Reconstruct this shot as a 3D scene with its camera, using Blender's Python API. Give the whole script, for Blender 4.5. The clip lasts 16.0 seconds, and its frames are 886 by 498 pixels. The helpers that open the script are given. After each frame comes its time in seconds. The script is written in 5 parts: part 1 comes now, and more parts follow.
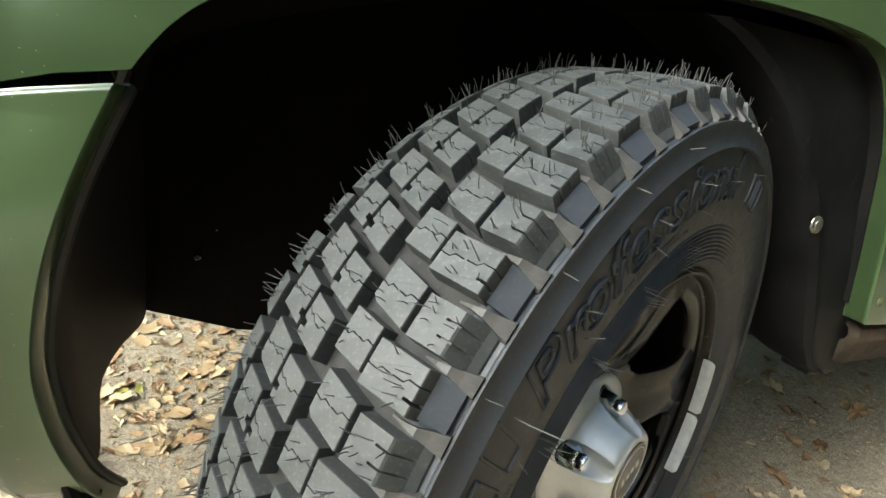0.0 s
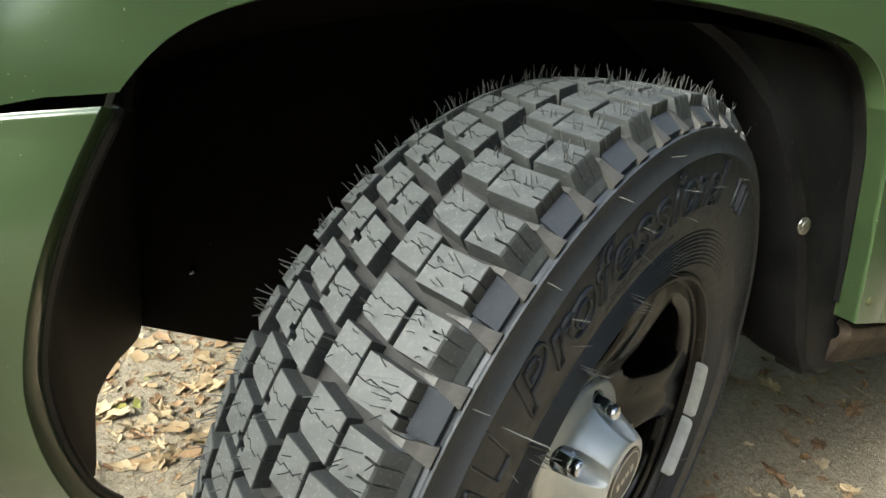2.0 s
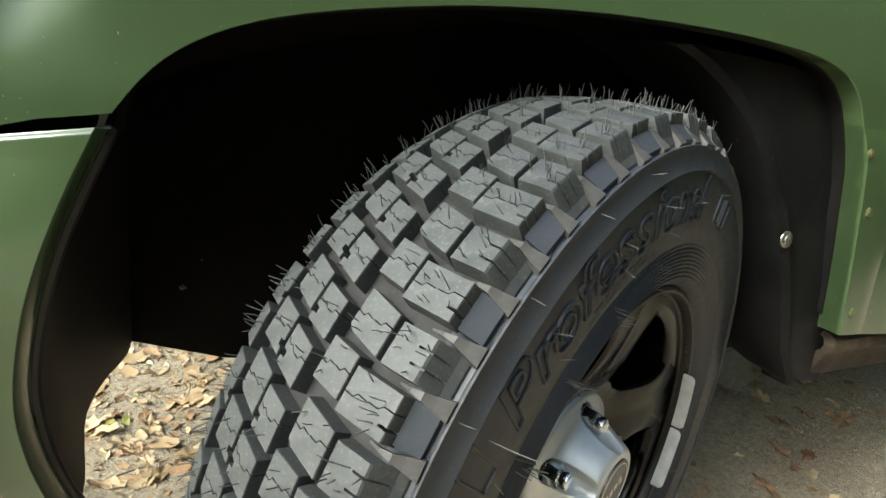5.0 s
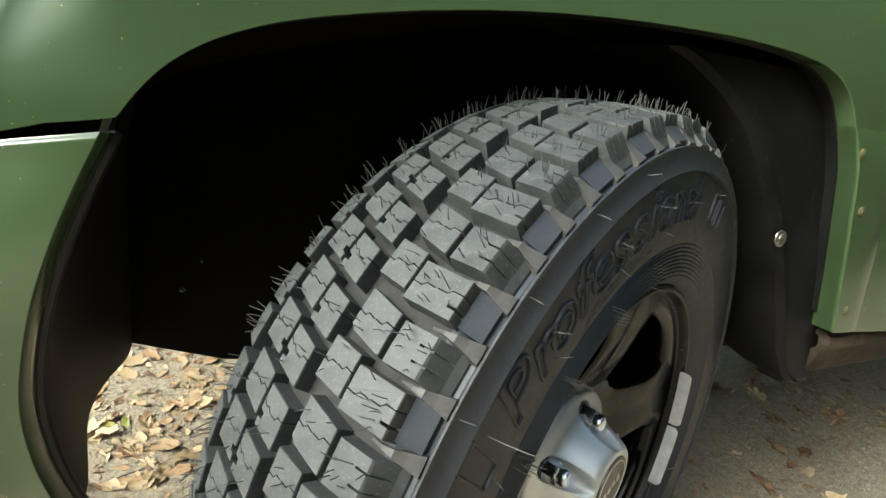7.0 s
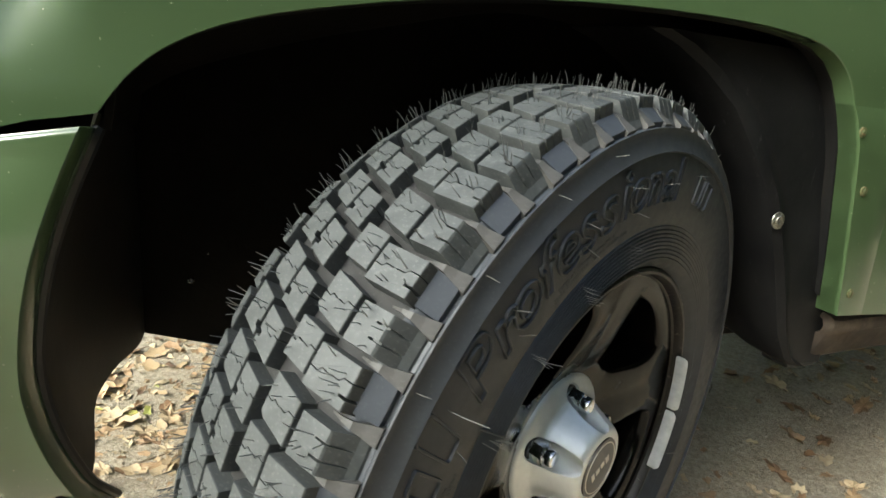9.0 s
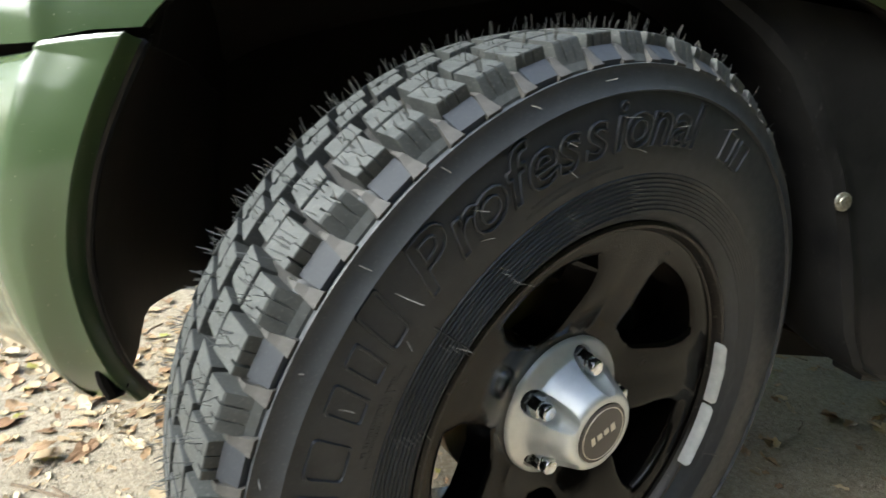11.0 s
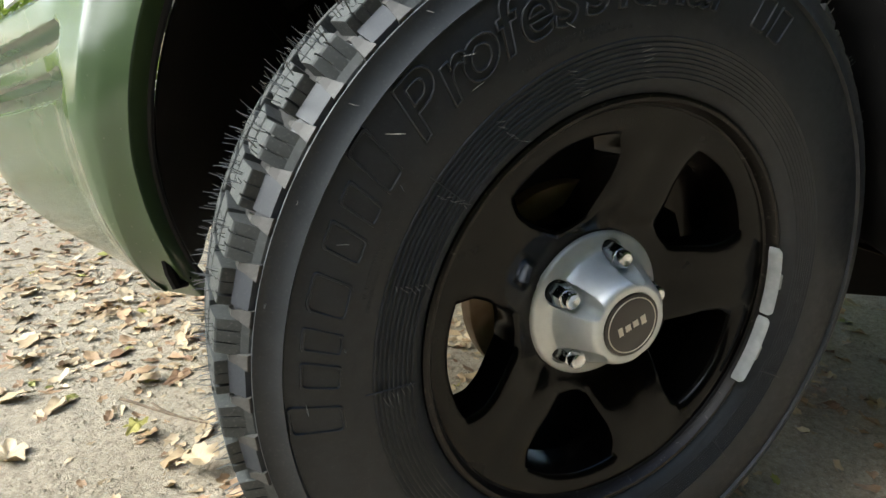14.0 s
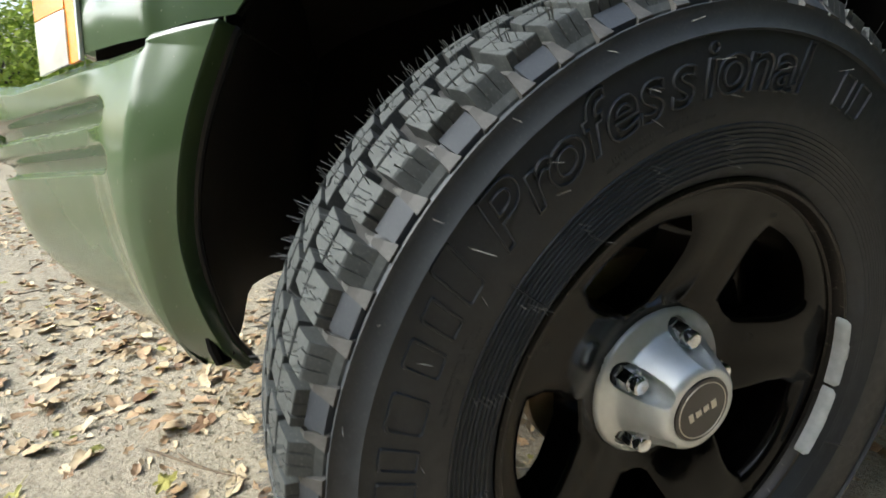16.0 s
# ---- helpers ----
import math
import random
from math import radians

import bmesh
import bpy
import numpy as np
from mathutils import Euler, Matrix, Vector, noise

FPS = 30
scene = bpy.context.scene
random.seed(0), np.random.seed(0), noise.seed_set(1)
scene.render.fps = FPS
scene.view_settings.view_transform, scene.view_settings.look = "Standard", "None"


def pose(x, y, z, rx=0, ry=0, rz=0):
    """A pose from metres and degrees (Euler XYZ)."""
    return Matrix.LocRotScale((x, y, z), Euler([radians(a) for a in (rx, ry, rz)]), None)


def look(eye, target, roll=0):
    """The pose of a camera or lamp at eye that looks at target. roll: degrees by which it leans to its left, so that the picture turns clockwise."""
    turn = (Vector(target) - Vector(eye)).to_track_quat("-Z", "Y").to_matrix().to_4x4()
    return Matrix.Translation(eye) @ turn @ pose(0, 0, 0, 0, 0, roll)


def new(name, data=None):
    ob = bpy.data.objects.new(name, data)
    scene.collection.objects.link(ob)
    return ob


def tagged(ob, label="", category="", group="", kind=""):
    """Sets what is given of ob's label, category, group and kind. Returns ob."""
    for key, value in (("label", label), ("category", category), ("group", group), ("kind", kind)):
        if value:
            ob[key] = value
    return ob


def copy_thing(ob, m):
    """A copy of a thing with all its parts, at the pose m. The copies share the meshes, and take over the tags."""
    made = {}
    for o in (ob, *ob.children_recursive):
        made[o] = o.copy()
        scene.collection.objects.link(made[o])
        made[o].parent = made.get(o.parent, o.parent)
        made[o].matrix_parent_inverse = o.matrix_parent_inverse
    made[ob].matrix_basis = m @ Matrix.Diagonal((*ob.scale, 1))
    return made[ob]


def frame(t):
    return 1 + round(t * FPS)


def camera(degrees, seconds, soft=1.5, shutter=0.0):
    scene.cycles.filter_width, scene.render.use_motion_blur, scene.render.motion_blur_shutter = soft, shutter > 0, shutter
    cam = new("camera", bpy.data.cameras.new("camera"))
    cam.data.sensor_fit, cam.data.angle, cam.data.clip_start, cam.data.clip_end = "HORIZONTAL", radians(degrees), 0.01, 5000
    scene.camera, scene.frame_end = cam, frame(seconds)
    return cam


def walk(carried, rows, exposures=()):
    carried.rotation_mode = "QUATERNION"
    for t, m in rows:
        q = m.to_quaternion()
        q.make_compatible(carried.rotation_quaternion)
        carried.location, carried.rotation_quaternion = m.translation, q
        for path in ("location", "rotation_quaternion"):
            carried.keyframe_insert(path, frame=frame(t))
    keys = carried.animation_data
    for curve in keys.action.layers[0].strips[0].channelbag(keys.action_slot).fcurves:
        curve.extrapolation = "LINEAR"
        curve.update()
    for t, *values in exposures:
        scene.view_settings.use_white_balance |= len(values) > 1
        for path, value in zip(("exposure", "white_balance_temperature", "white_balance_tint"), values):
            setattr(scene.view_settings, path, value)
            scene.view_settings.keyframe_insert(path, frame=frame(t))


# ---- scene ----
# Car frame: x runs to the rear of the car, y into it, z up; the hub of the wheel stands over the origin.
cam = camera(79.00, 16.0, 1.5, 0.5)
# seconds, eye, yaw, pitch, roll about the view axis
ROWS = [
    (0.0, -0.3342, -0.3426, 0.7392, -26.56, -20.59, 8.35),
    (0.5, -0.3386, -0.3489, 0.7420, -25.73, -20.80, 7.65),
    (1.0, -0.3364, -0.3474, 0.7447, -26.64, -20.35, 7.49),
    (1.5, -0.3367, -0.3452, 0.7430, -26.53, -20.14, 7.50),
    (2.0, -0.3300, -0.3483, 0.7452, -26.70, -19.89, 7.10),
    (2.5, -0.3240, -0.3548, 0.7523, -26.88, -19.56, 6.28),
    (3.0, -0.3242, -0.3591, 0.7591, -26.97, -19.29, 5.76),
    (3.5, -0.3262, -0.3558, 0.7536, -27.25, -18.82, 6.60),
    (4.0, -0.3270, -0.3550, 0.7504, -27.35, -18.64, 6.99),
    (6.5, -0.3338, -0.3580, 0.7511, -27.33, -18.30, 7.11),
    (7.0, -0.3336, -0.3599, 0.7518, -27.61, -18.34, 6.88),
    (7.5, -0.3372, -0.3598, 0.7504, -28.04, -18.60, 6.58),
    (8.0, -0.3362, -0.3625, 0.7535, -27.77, -18.75, 6.03),
    (8.5, -0.3324, -0.3684, 0.7552, -27.07, -18.77, 5.81),
    (8.7, -0.3231, -0.3749, 0.7564, -26.29, -19.25, 5.69),
    (10.8, -0.2054, -0.4610, 0.6843, -13.74, -16.91, 4.34),
    (11.0, -0.2228, -0.4565, 0.6853, -13.00, -17.29, 5.97),
    (11.5, -0.2328, -0.4571, 0.6801, -11.04, -18.42, 5.51),
    (12.0, -0.2351, -0.4446, 0.6708, -10.78, -18.32, 5.95),
    (12.5, -0.2421, -0.4362, 0.6623, -11.06, -18.21, 6.58),
    (13.0, -0.2503, -0.4351, 0.6491, -9.45, -18.72, 7.13),
    (13.5, -0.1965, -0.4933, 0.6155, -2.62, -18.36, 3.97),
    (14.0, -0.1550, -0.5092, 0.5984, -2.66, -18.49, 2.10),
    (14.5, -0.1586, -0.5087, 0.5979, -1.87, -18.13, 2.13),
    (15.0, -0.1625, -0.5080, 0.6126, -1.52, -17.44, 1.77),
    (15.5, -0.1799, -0.5000, 0.6266, -0.83, -16.88, 2.36),
    (16.0, -0.2086, -0.4652, 0.6589, -2.44, -18.04, 1.45),
]
EXPOSURES = [(0.0, 0.71, 6000, -1), (8.7, 0.71, 6000, -1), (11.0, 0.82, 5780, 1), (11.5, 0.71, 5780, 1), (13.0, 0.67, 5780, 1), (14.0, 0.50, 5780, 1), (16.0, 0.38, 5780, 1)]
walk(cam, [(t, pose(x, y, z, 90 + pitch, 0, yaw) @ pose(0, 0, 0, 0, 0, roll)) for t, x, y, z, yaw, pitch, roll in ROWS], EXPOSURES)

# ---- world and light ----
world = bpy.data.worlds.new("sky")
scene.world = world
world.use_nodes = True
_nt = world.node_tree
_bg = _nt.nodes["Background"]
_sky = _nt.nodes.new("ShaderNodeTexSky")
_sky.sky_type = "NISHITA"
_sky.sun_disc = False
_sky.sun_elevation = radians(40)
_sky.sun_rotation = radians(-97)
_sky.altitude = 100
_sky.air_density, _sky.dust_density, _sky.ozone_density = 0.7, 5.0, 0.4
_nt.links.new(_sky.outputs[0], _bg.inputs[0])
_bg.inputs[1].default_value = 0.35

sun = new("sun", bpy.data.lights.new("sun", "SUN"))
sun.data.energy, sun.data.angle, sun.data.color = 1.6, radians(22), (0.90, 0.975, 0.96)
sun.matrix_world = look((-7.6, -0.9, 6.5), (0, 0, 0))


# ---- materials ----
class Mat:
    """Short-hand for a node material with one Principled shader."""

    def __init__(self, name, color=(0.5, 0.5, 0.5), rough=0.5, metal=0.0, coat=0.0, coat_rough=0.1, spec=0.5):
        self.m = bpy.data.materials.new(name)
        self.m.use_nodes = True
        self.nt = self.m.node_tree
        self.p = self.nt.nodes["Principled BSDF"]
        self.set("Base Color", (*color, 1))
        self.set("Roughness", rough)
        self.set("Metallic", metal)
        self.set("Coat Weight", coat)
        self.set("Coat Roughness", coat_rough)
        self.set("Specular IOR Level", spec)

    def set(self, key, value):
        self.p.inputs[key].default_value = value

    def node(self, kind, **values):
        n = self.nt.nodes.new(kind)
        for key, value in values.items():
            n.inputs[key.replace("_", " ")].default_value = value
        return n

    def link(self, a, b):
        self.nt.links.new(a, b)

    def coords(self, scale=(1, 1, 1)):
        c = self.nt.nodes.new("ShaderNodeTexCoord")
        m = self.nt.nodes.new("ShaderNodeMapping")
        m.inputs["Scale"].default_value = scale
        self.link(c.outputs["Object"], m.inputs["Vector"])
        return m.outputs["Vector"]

    def noise(self, scale, detail=4, rough=0.6, vec=None):
        n = self.node("ShaderNodeTexNoise", Scale=scale, Detail=detail, Roughness=rough)
        self.link(vec if vec is not None else self.coords(), n.inputs["Vector"])
        return n.outputs["Fac"]

    def ramp(self, fac, *stops):
        r = self.nt.nodes.new("ShaderNodeValToRGB")
        while len(r.color_ramp.elements) < len(stops):
            r.color_ramp.elements.new(0.5)
        for e, (at, c) in zip(r.color_ramp.elements, stops):
            e.position = at
            e.color = (*c, 1) if len(c) == 3 else c
        self.link(fac, r.inputs["Fac"])
        return r.outputs["Color"]

    def mix(self, fac, a, b, mode="MIX"):
        n = self.nt.nodes.new("ShaderNodeMix")
        n.data_type, n.blend_type = "RGBA", mode
        for at, value in ((0, fac), (6, a), (7, b)):
            if hasattr(value, "links"):
                self.link(value, n.inputs[at])
            else:
                n.inputs[at].default_value = value if at == 0 else (*value, 1)
        return n.outputs[2]

    def maths(self, op, a, b=0.0):
        n = self.nt.nodes.new("ShaderNodeMath")
        n.operation = op
        for at, value in ((0, a), (1, b)):
            if hasattr(value, "links"):
                self.link(value, n.inputs[at])
            else:
                n.inputs[at].default_value = value
        return n.outputs[0]

    def base(self, out):
        self.link(out, self.p.inputs["Base Color"])
        return self

    def roughness(self, out):
        self.link(out, self.p.inputs["Roughness"])
        return self

    def bump(self, height, strength=0.3, distance=0.001):
        b = self.node("ShaderNodeBump", Strength=strength, Distance=distance)
        self.link(height, b.inputs["Height"])
        self.link(b.outputs["Normal"], self.p.inputs["Normal"])
        return self

    def grey(self, fac, lo, hi):
        return self.ramp(fac, (0.3, (lo,) * 3), (0.7, (hi,) * 3))


def make_paint(name, base, tint):
    m = Mat(name, base, 0.50, coat=1.0, coat_rough=0.13, spec=0.10)
    m.set("Coat IOR", 1.65)
    broad = m.noise(3.0, 3)
    col = m.mix(m.grey(broad, 0.0, 1.0), base, tint)
    specks = m.ramp(m.noise(380, 1, 0.4), (0.775, (0, 0, 0)), (0.80, (1, 1, 1)))
    where = m.grey(m.noise(11, 3), 0.0, 0.7)
    col = m.mix(m.maths("MULTIPLY", specks, where), col, (0.46, 0.45, 0.33))
    m.base(col).roughness(m.grey(m.noise(7, 5), 0.42, 0.55))
    return m.bump(m.noise(420, 2), 0.03, 0.0006).m


paint = make_paint("green_paint", (0.054, 0.087, 0.035), (0.061, 0.095, 0.040))

black_plastic = Mat("black_plastic", (0.012, 0.012, 0.013), 0.42, spec=0.07)
black_plastic.base(black_plastic.ramp(black_plastic.noise(14, 6, 0.7), (0.35, (0.0025, 0.0025, 0.0027)), (0.62, (0.0045, 0.0045, 0.0046)), (0.84, (0.02, 0.019, 0.017))))
black_plastic.roughness(black_plastic.grey(black_plastic.noise(30, 5), 0.45, 0.75)).bump(black_plastic.noise(160, 4), 0.25, 0.0008)
black_plastic = black_plastic.m

shield_plastic = Mat("shield_plastic", (0.012, 0.012, 0.013), 0.5, spec=0.12)
_scr = shield_plastic.ramp(shield_plastic.noise(9, 6, 0.7, shield_plastic.coords((16, 16, 1.6))), (0.62, (0, 0, 0)), (0.74, (1, 1, 1)))
_c = shield_plastic.ramp(shield_plastic.noise(12, 6, 0.7), (0.35, (0.006, 0.006, 0.0065)), (0.75, (0.016, 0.0155, 0.015)))
shield_plastic.base(shield_plastic.mix(shield_plastic.maths("MULTIPLY", _scr, 0.6), _c, (0.07, 0.068, 0.064)))
shield_plastic.bump(shield_plastic.noise(60, 5), 0.3, 0.001)
shield_plastic = shield_plastic.m

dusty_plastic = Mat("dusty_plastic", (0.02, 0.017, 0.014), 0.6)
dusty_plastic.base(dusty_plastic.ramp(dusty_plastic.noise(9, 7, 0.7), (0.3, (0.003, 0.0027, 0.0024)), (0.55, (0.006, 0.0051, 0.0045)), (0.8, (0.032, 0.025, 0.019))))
dusty_plastic.bump(dusty_plastic.noise(70, 5), 0.3, 0.001)
dusty_plastic = dusty_plastic.m

muddy_sill = Mat("muddy_sill", (0.05, 0.04, 0.03), 0.75, spec=0.2)
muddy_sill.base(muddy_sill.ramp(muddy_sill.noise(11, 7, 0.7), (0.32, (0.014, 0.011, 0.009)), (0.52, (0.045, 0.034, 0.025)), (0.75, (0.13, 0.10, 0.07))))
muddy_sill.bump(muddy_sill.noise(60, 6), 0.5, 0.0015)
muddy_sill = muddy_sill.m

rubber_seal = Mat("rubber_seal", (0.008, 0.008, 0.009), 0.5).m

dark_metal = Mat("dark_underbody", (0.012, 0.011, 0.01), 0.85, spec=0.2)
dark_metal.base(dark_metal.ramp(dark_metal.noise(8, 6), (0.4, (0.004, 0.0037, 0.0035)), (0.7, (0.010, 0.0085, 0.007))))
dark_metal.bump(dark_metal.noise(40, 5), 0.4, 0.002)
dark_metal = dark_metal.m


def make_rubber(name, lo, hi, rough, island=False, specks=0.45, spec=0.4):
    m = Mat(name, lo, rough, spec=spec)
    fine = m.noise(55, 6, 0.7)
    col = m.ramp(fine, (0.3, lo), (0.7, hi))
    dust = m.ramp(m.noise(420, 2, 0.5), (0.60, (0, 0, 0)), (0.70, (1, 1, 1)))
    col = m.mix(m.maths("MULTIPLY", dust, specks), col, (0.2, 0.2, 0.18))
    if island:
        info = m.nt.nodes.new("ShaderNodeObjectInfo")
        col = m.mix(m.maths("MULTIPLY", info.outputs["Random"], 0.25), col, (0.085, 0.087, 0.084))
    m.base(col).roughness(m.grey(m.noise(90, 4), rough - 0.07, rough + 0.08))
    return m.bump(m.noise(700, 4, 0.7), 0.25, 0.0004).m


tread_rubber = make_rubber("tread_rubber", (0.029, 0.0315, 0.031), (0.070, 0.0740, 0.0715), 0.56, True, 0.26)
side_rubber = make_rubber("sidewall_rubber", (0.0225, 0.0258, 0.0310), (0.0335, 0.0380, 0.0450), 0.47, specks=0.05, spec=0.40)
panel_rubber = make_rubber("panel_rubber", (0.032, 0.036, 0.043), (0.041, 0.045, 0.053), 0.55, specks=0.08)
# lighter than the sidewall: sky light on the ring is put into its colour
ring_rubber = make_rubber("ring_rubber", (0.031, 0.034, 0.038), (0.042, 0.0460, 0.0515), 0.50, specks=0.1)
# darker than the blocks: the grooves' shade is put into this colour
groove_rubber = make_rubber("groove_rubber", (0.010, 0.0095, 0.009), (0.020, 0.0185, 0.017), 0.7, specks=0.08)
rib_rubber = make_rubber("tooth_rubber", (0.044, 0.042, 0.039), (0.078, 0.073, 0.067), 0.55, specks=0.15)
hair_rubber = Mat("hair_rubber", (0.12, 0.12, 0.112), 0.35).m

rim_black = Mat("rim_black", (0.012, 0.011, 0.01), 0.3, coat=0.12, coat_rough=0.03, spec=0.16)
_dust = rim_black.ramp(rim_black.noise(22, 8, 0.75), (0.5, (0, 0, 0)), (0.85, (1, 1, 1)))
rim_black.base(rim_black.mix(_dust, (0.0020, 0.0018, 0.0018), (0.0070, 0.0052, 0.0042)))
rim_black.roughness(rim_black.grey(rim_black.noise(18, 6), 0.05, 0.30)).bump(rim_black.noise(240, 4), 0.08, 0.0005)
rim_black = rim_black.m

lip_metal = Mat("rim_lip_worn", (0.03, 0.024, 0.02), 0.4, metal=0.3)
_chip = lip_metal.ramp(lip_metal.noise(130, 5, 0.7), (0.60, (0, 0, 0)), (0.70, (1, 1, 1)))
lip_metal.base(lip_metal.mix(_chip, (0.010, 0.008, 0.007), (0.12, 0.105, 0.095))).bump(lip_metal.noise(200, 4), 0.4, 0.0007)
lip_metal = lip_metal.m

silver = Mat("silver_lacquer", (0.5, 0.51, 0.5), 0.30, metal=0.45, coat=0.4)
silver.base(silver.ramp(silver.noise(60, 5), (0.3, (0.64, 0.66, 0.65)), (0.7, (0.74, 0.76, 0.75)))).roughness(silver.grey(silver.noise(80, 4), 0.28, 0.42))
silver.bump(silver.noise(900, 2), 0.05, 0.0003)
silver = silver.m
chrome = Mat("chrome", (0.82, 0.84, 0.87), 0.14, metal=1.0)
chrome.roughness(chrome.grey(chrome.noise(120, 4), 0.10, 0.30))
chrome = chrome.m
badge_brown = Mat("badge_brown", (0.022, 0.016, 0.014), 0.35, coat=0.5).m
badge_silver = Mat("badge_silver", (0.62, 0.58, 0.5), 0.35, metal=0.5).m
weight_grey = Mat("weight_grey", (0.33, 0.345, 0.34), 0.5)
weight_grey.base(weight_grey.ramp(weight_grey.noise(70, 5), (0.35, (0.40, 0.415, 0.41)), (0.65, (0.50, 0.515, 0.51)))).bump(weight_grey.noise(260, 4), 0.2, 0.0006)
weight_grey = weight_grey.m
disc_rust = Mat("brake_disc_iron", (0.34, 0.24, 0.15), 0.5, metal=0.25)
disc_rust.base(disc_rust.ramp(disc_rust.noise(30, 6), (0.3, (0.55, 0.42, 0.29)), (0.7, (0.38, 0.25, 0.15))))
disc_rust = disc_rust.m
steel = Mat("fastener_steel", (0.3, 0.3, 0.27), 0.4, metal=0.8)
steel.base(steel.ramp(steel.noise(300, 3), (0.35, (0.36, 0.36, 0.31)), (0.7, (0.13, 0.1, 0.06))))
steel = steel.m
painted_rivet = Mat("painted_rivet", (0.11, 0.15, 0.06), 0.75, spec=0.2)
painted_rivet.base(painted_rivet.ramp(painted_rivet.noise(500, 3), (0.42, (0.07, 0.105, 0.045)), (0.62, (0.13, 0.085, 0.04))))
painted_rivet = painted_rivet.m
amber = Mat("amber_lens", (0.95, 0.30, 0.008), 0.2, coat=0.3)
amber.set("Transmission Weight", 0.1)
amber = amber.m
clear_lens = Mat("lamp_lens", (0.9, 0.87, 0.8), 0.1, coat=1.0)
clear_lens.set("Transmission Weight", 0.3)
clear_lens = clear_lens.m

soil = Mat("soil", (0.3, 0.25, 0.19), 0.9)
_v = soil.coords()
_c = soil.ramp(soil.noise(1.1, 5, 0.6, _v), (0.3, (0.41, 0.337, 0.235)), (0.7, (0.54, 0.465, 0.35)))
_g = soil.ramp(soil.noise(85, 8, 0.75, _v), (0.34, (0.42, 0.40, 0.37)), (0.60, (1, 1, 1)))
_c = soil.mix(0.8, _c, _g, "MULTIPLY")
_peb = soil.ramp(soil.noise(260, 3, 0.5, _v), (0.58, (0, 0, 0)), (0.68, (1, 1, 1)))
_c = soil.mix(soil.maths("MULTIPLY", _peb, 0.7), _c, (0.52, 0.48, 0.40))
soil.base(_c)
_h = soil.maths("ADD", soil.noise(38, 8, 0.75, _v), soil.maths("MULTIPLY", soil.noise(240, 4, 0.6, _v), 0.35))
soil.bump(_h, 1.0, 0.012)
soil = soil.m


def make_leaf(name, lo, hi, vein):
    m = Mat(name, lo, 0.6)
    info = m.nt.nodes.new("ShaderNodeObjectInfo")
    geo = m.nt.nodes.new("ShaderNodeNewGeometry")
    r = m.maths("FRACT", m.maths("ADD", info.outputs["Random"], geo.outputs["Random Per Island"]))
    col = m.ramp(r, (0.0, lo), (1.0, hi))
    blot = m.ramp(m.noise(90, 5, 0.7), (0.42, (0, 0, 0)), (0.72, (1, 1, 1)))
    col = m.mix(m.maths("MULTIPLY", blot, 0.5), col, vein)
    m.base(col).bump(m.noise(260, 3), 0.35, 0.0008)
    m.set("Transmission Weight", 0.0)
    return m.m


leaf_pale = make_leaf("pale_dry_leaf", (0.40, 0.285, 0.155), (0.64, 0.52, 0.335), (0.34, 0.22, 0.11))
leaf_brown = make_leaf("brown_dry_leaf", (0.24, 0.135, 0.068), (0.52, 0.35, 0.19), (0.14, 0.075, 0.035))
leaf_green = make_leaf("green_yellow_leaf", (0.26, 0.28, 0.06), (0.5, 0.43, 0.1), (0.34, 0.25, 0.09))
twig_bark = Mat("twig_bark", (0.16, 0.11, 0.07), 0.8)
twig_bark.base(twig_bark.ramp(twig_bark.noise(90, 5), (0.3, (0.1, 0.07, 0.045)), (0.7, (0.24, 0.175, 0.11)))).bump(twig_bark.noise(160, 4), 0.5, 0.001)
twig_bark = twig_bark.m

bark = Mat("tree_bark", (0.09, 0.07, 0.05), 0.85)
bark.base(bark.ramp(bark.noise(5, 8, 0.7, bark.coords((3, 3, 0.6))), (0.3, (0.045, 0.036, 0.028)), (0.7, (0.14, 0.115, 0.088)))).bump(bark.noise(9, 8, 0.7, bark.coords((3, 3, 0.5))), 0.8, 0.03)
bark = bark.m


def make_foliage(name, lo, hi):
    m = Mat(name, lo, 0.5)
    geo = m.nt.nodes.new("ShaderNodeNewGeometry")
    col = m.ramp(geo.outputs["Random Per Island"], (0.0, lo), (1.0, hi))
    m.base(col)
    tr = m.nt.nodes.new("ShaderNodeBsdfTranslucent")
    m.link(col, tr.inputs["Color"])
    mx = m.nt.nodes.new("ShaderNodeMixShader")
    mx.inputs[0].default_value = 0.6
    out = m.nt.nodes["Material Output"]
    m.link(m.p.outputs[0], mx.inputs[1])
    m.link(tr.outputs[0], mx.inputs[2])
    m.link(mx.outputs[0], out.inputs[0])
    return m.m


foliage = make_foliage("foliage", (0.18, 0.26, 0.035), (0.50, 0.57, 0.12))
# darker copy of foliage: deep woods' shade put into the leaf colour
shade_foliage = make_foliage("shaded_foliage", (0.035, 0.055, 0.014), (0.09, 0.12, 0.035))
grass_mat = make_foliage("grass_blades", (0.06, 0.11, 0.025), (0.16, 0.2, 0.06))


# ---- building helpers ----
def part(name, bm, material, parent=None, label="", smooth=True, at=None):
    """Links a bmesh as one mesh object under a thing or under a part."""
    me = bpy.data.meshes.new(name)
    bmesh.ops.recalc_face_normals(bm, faces=bm.faces)
    bm.to_mesh(me)
    bm.free()
    me.materials.append(material)
    if smooth:
        me.polygons.foreach_set("use_smooth", [True] * len(me.polygons))
        me.set_sharp_from_angle(angle=radians(38))
    return share(name, me, parent, label, at)


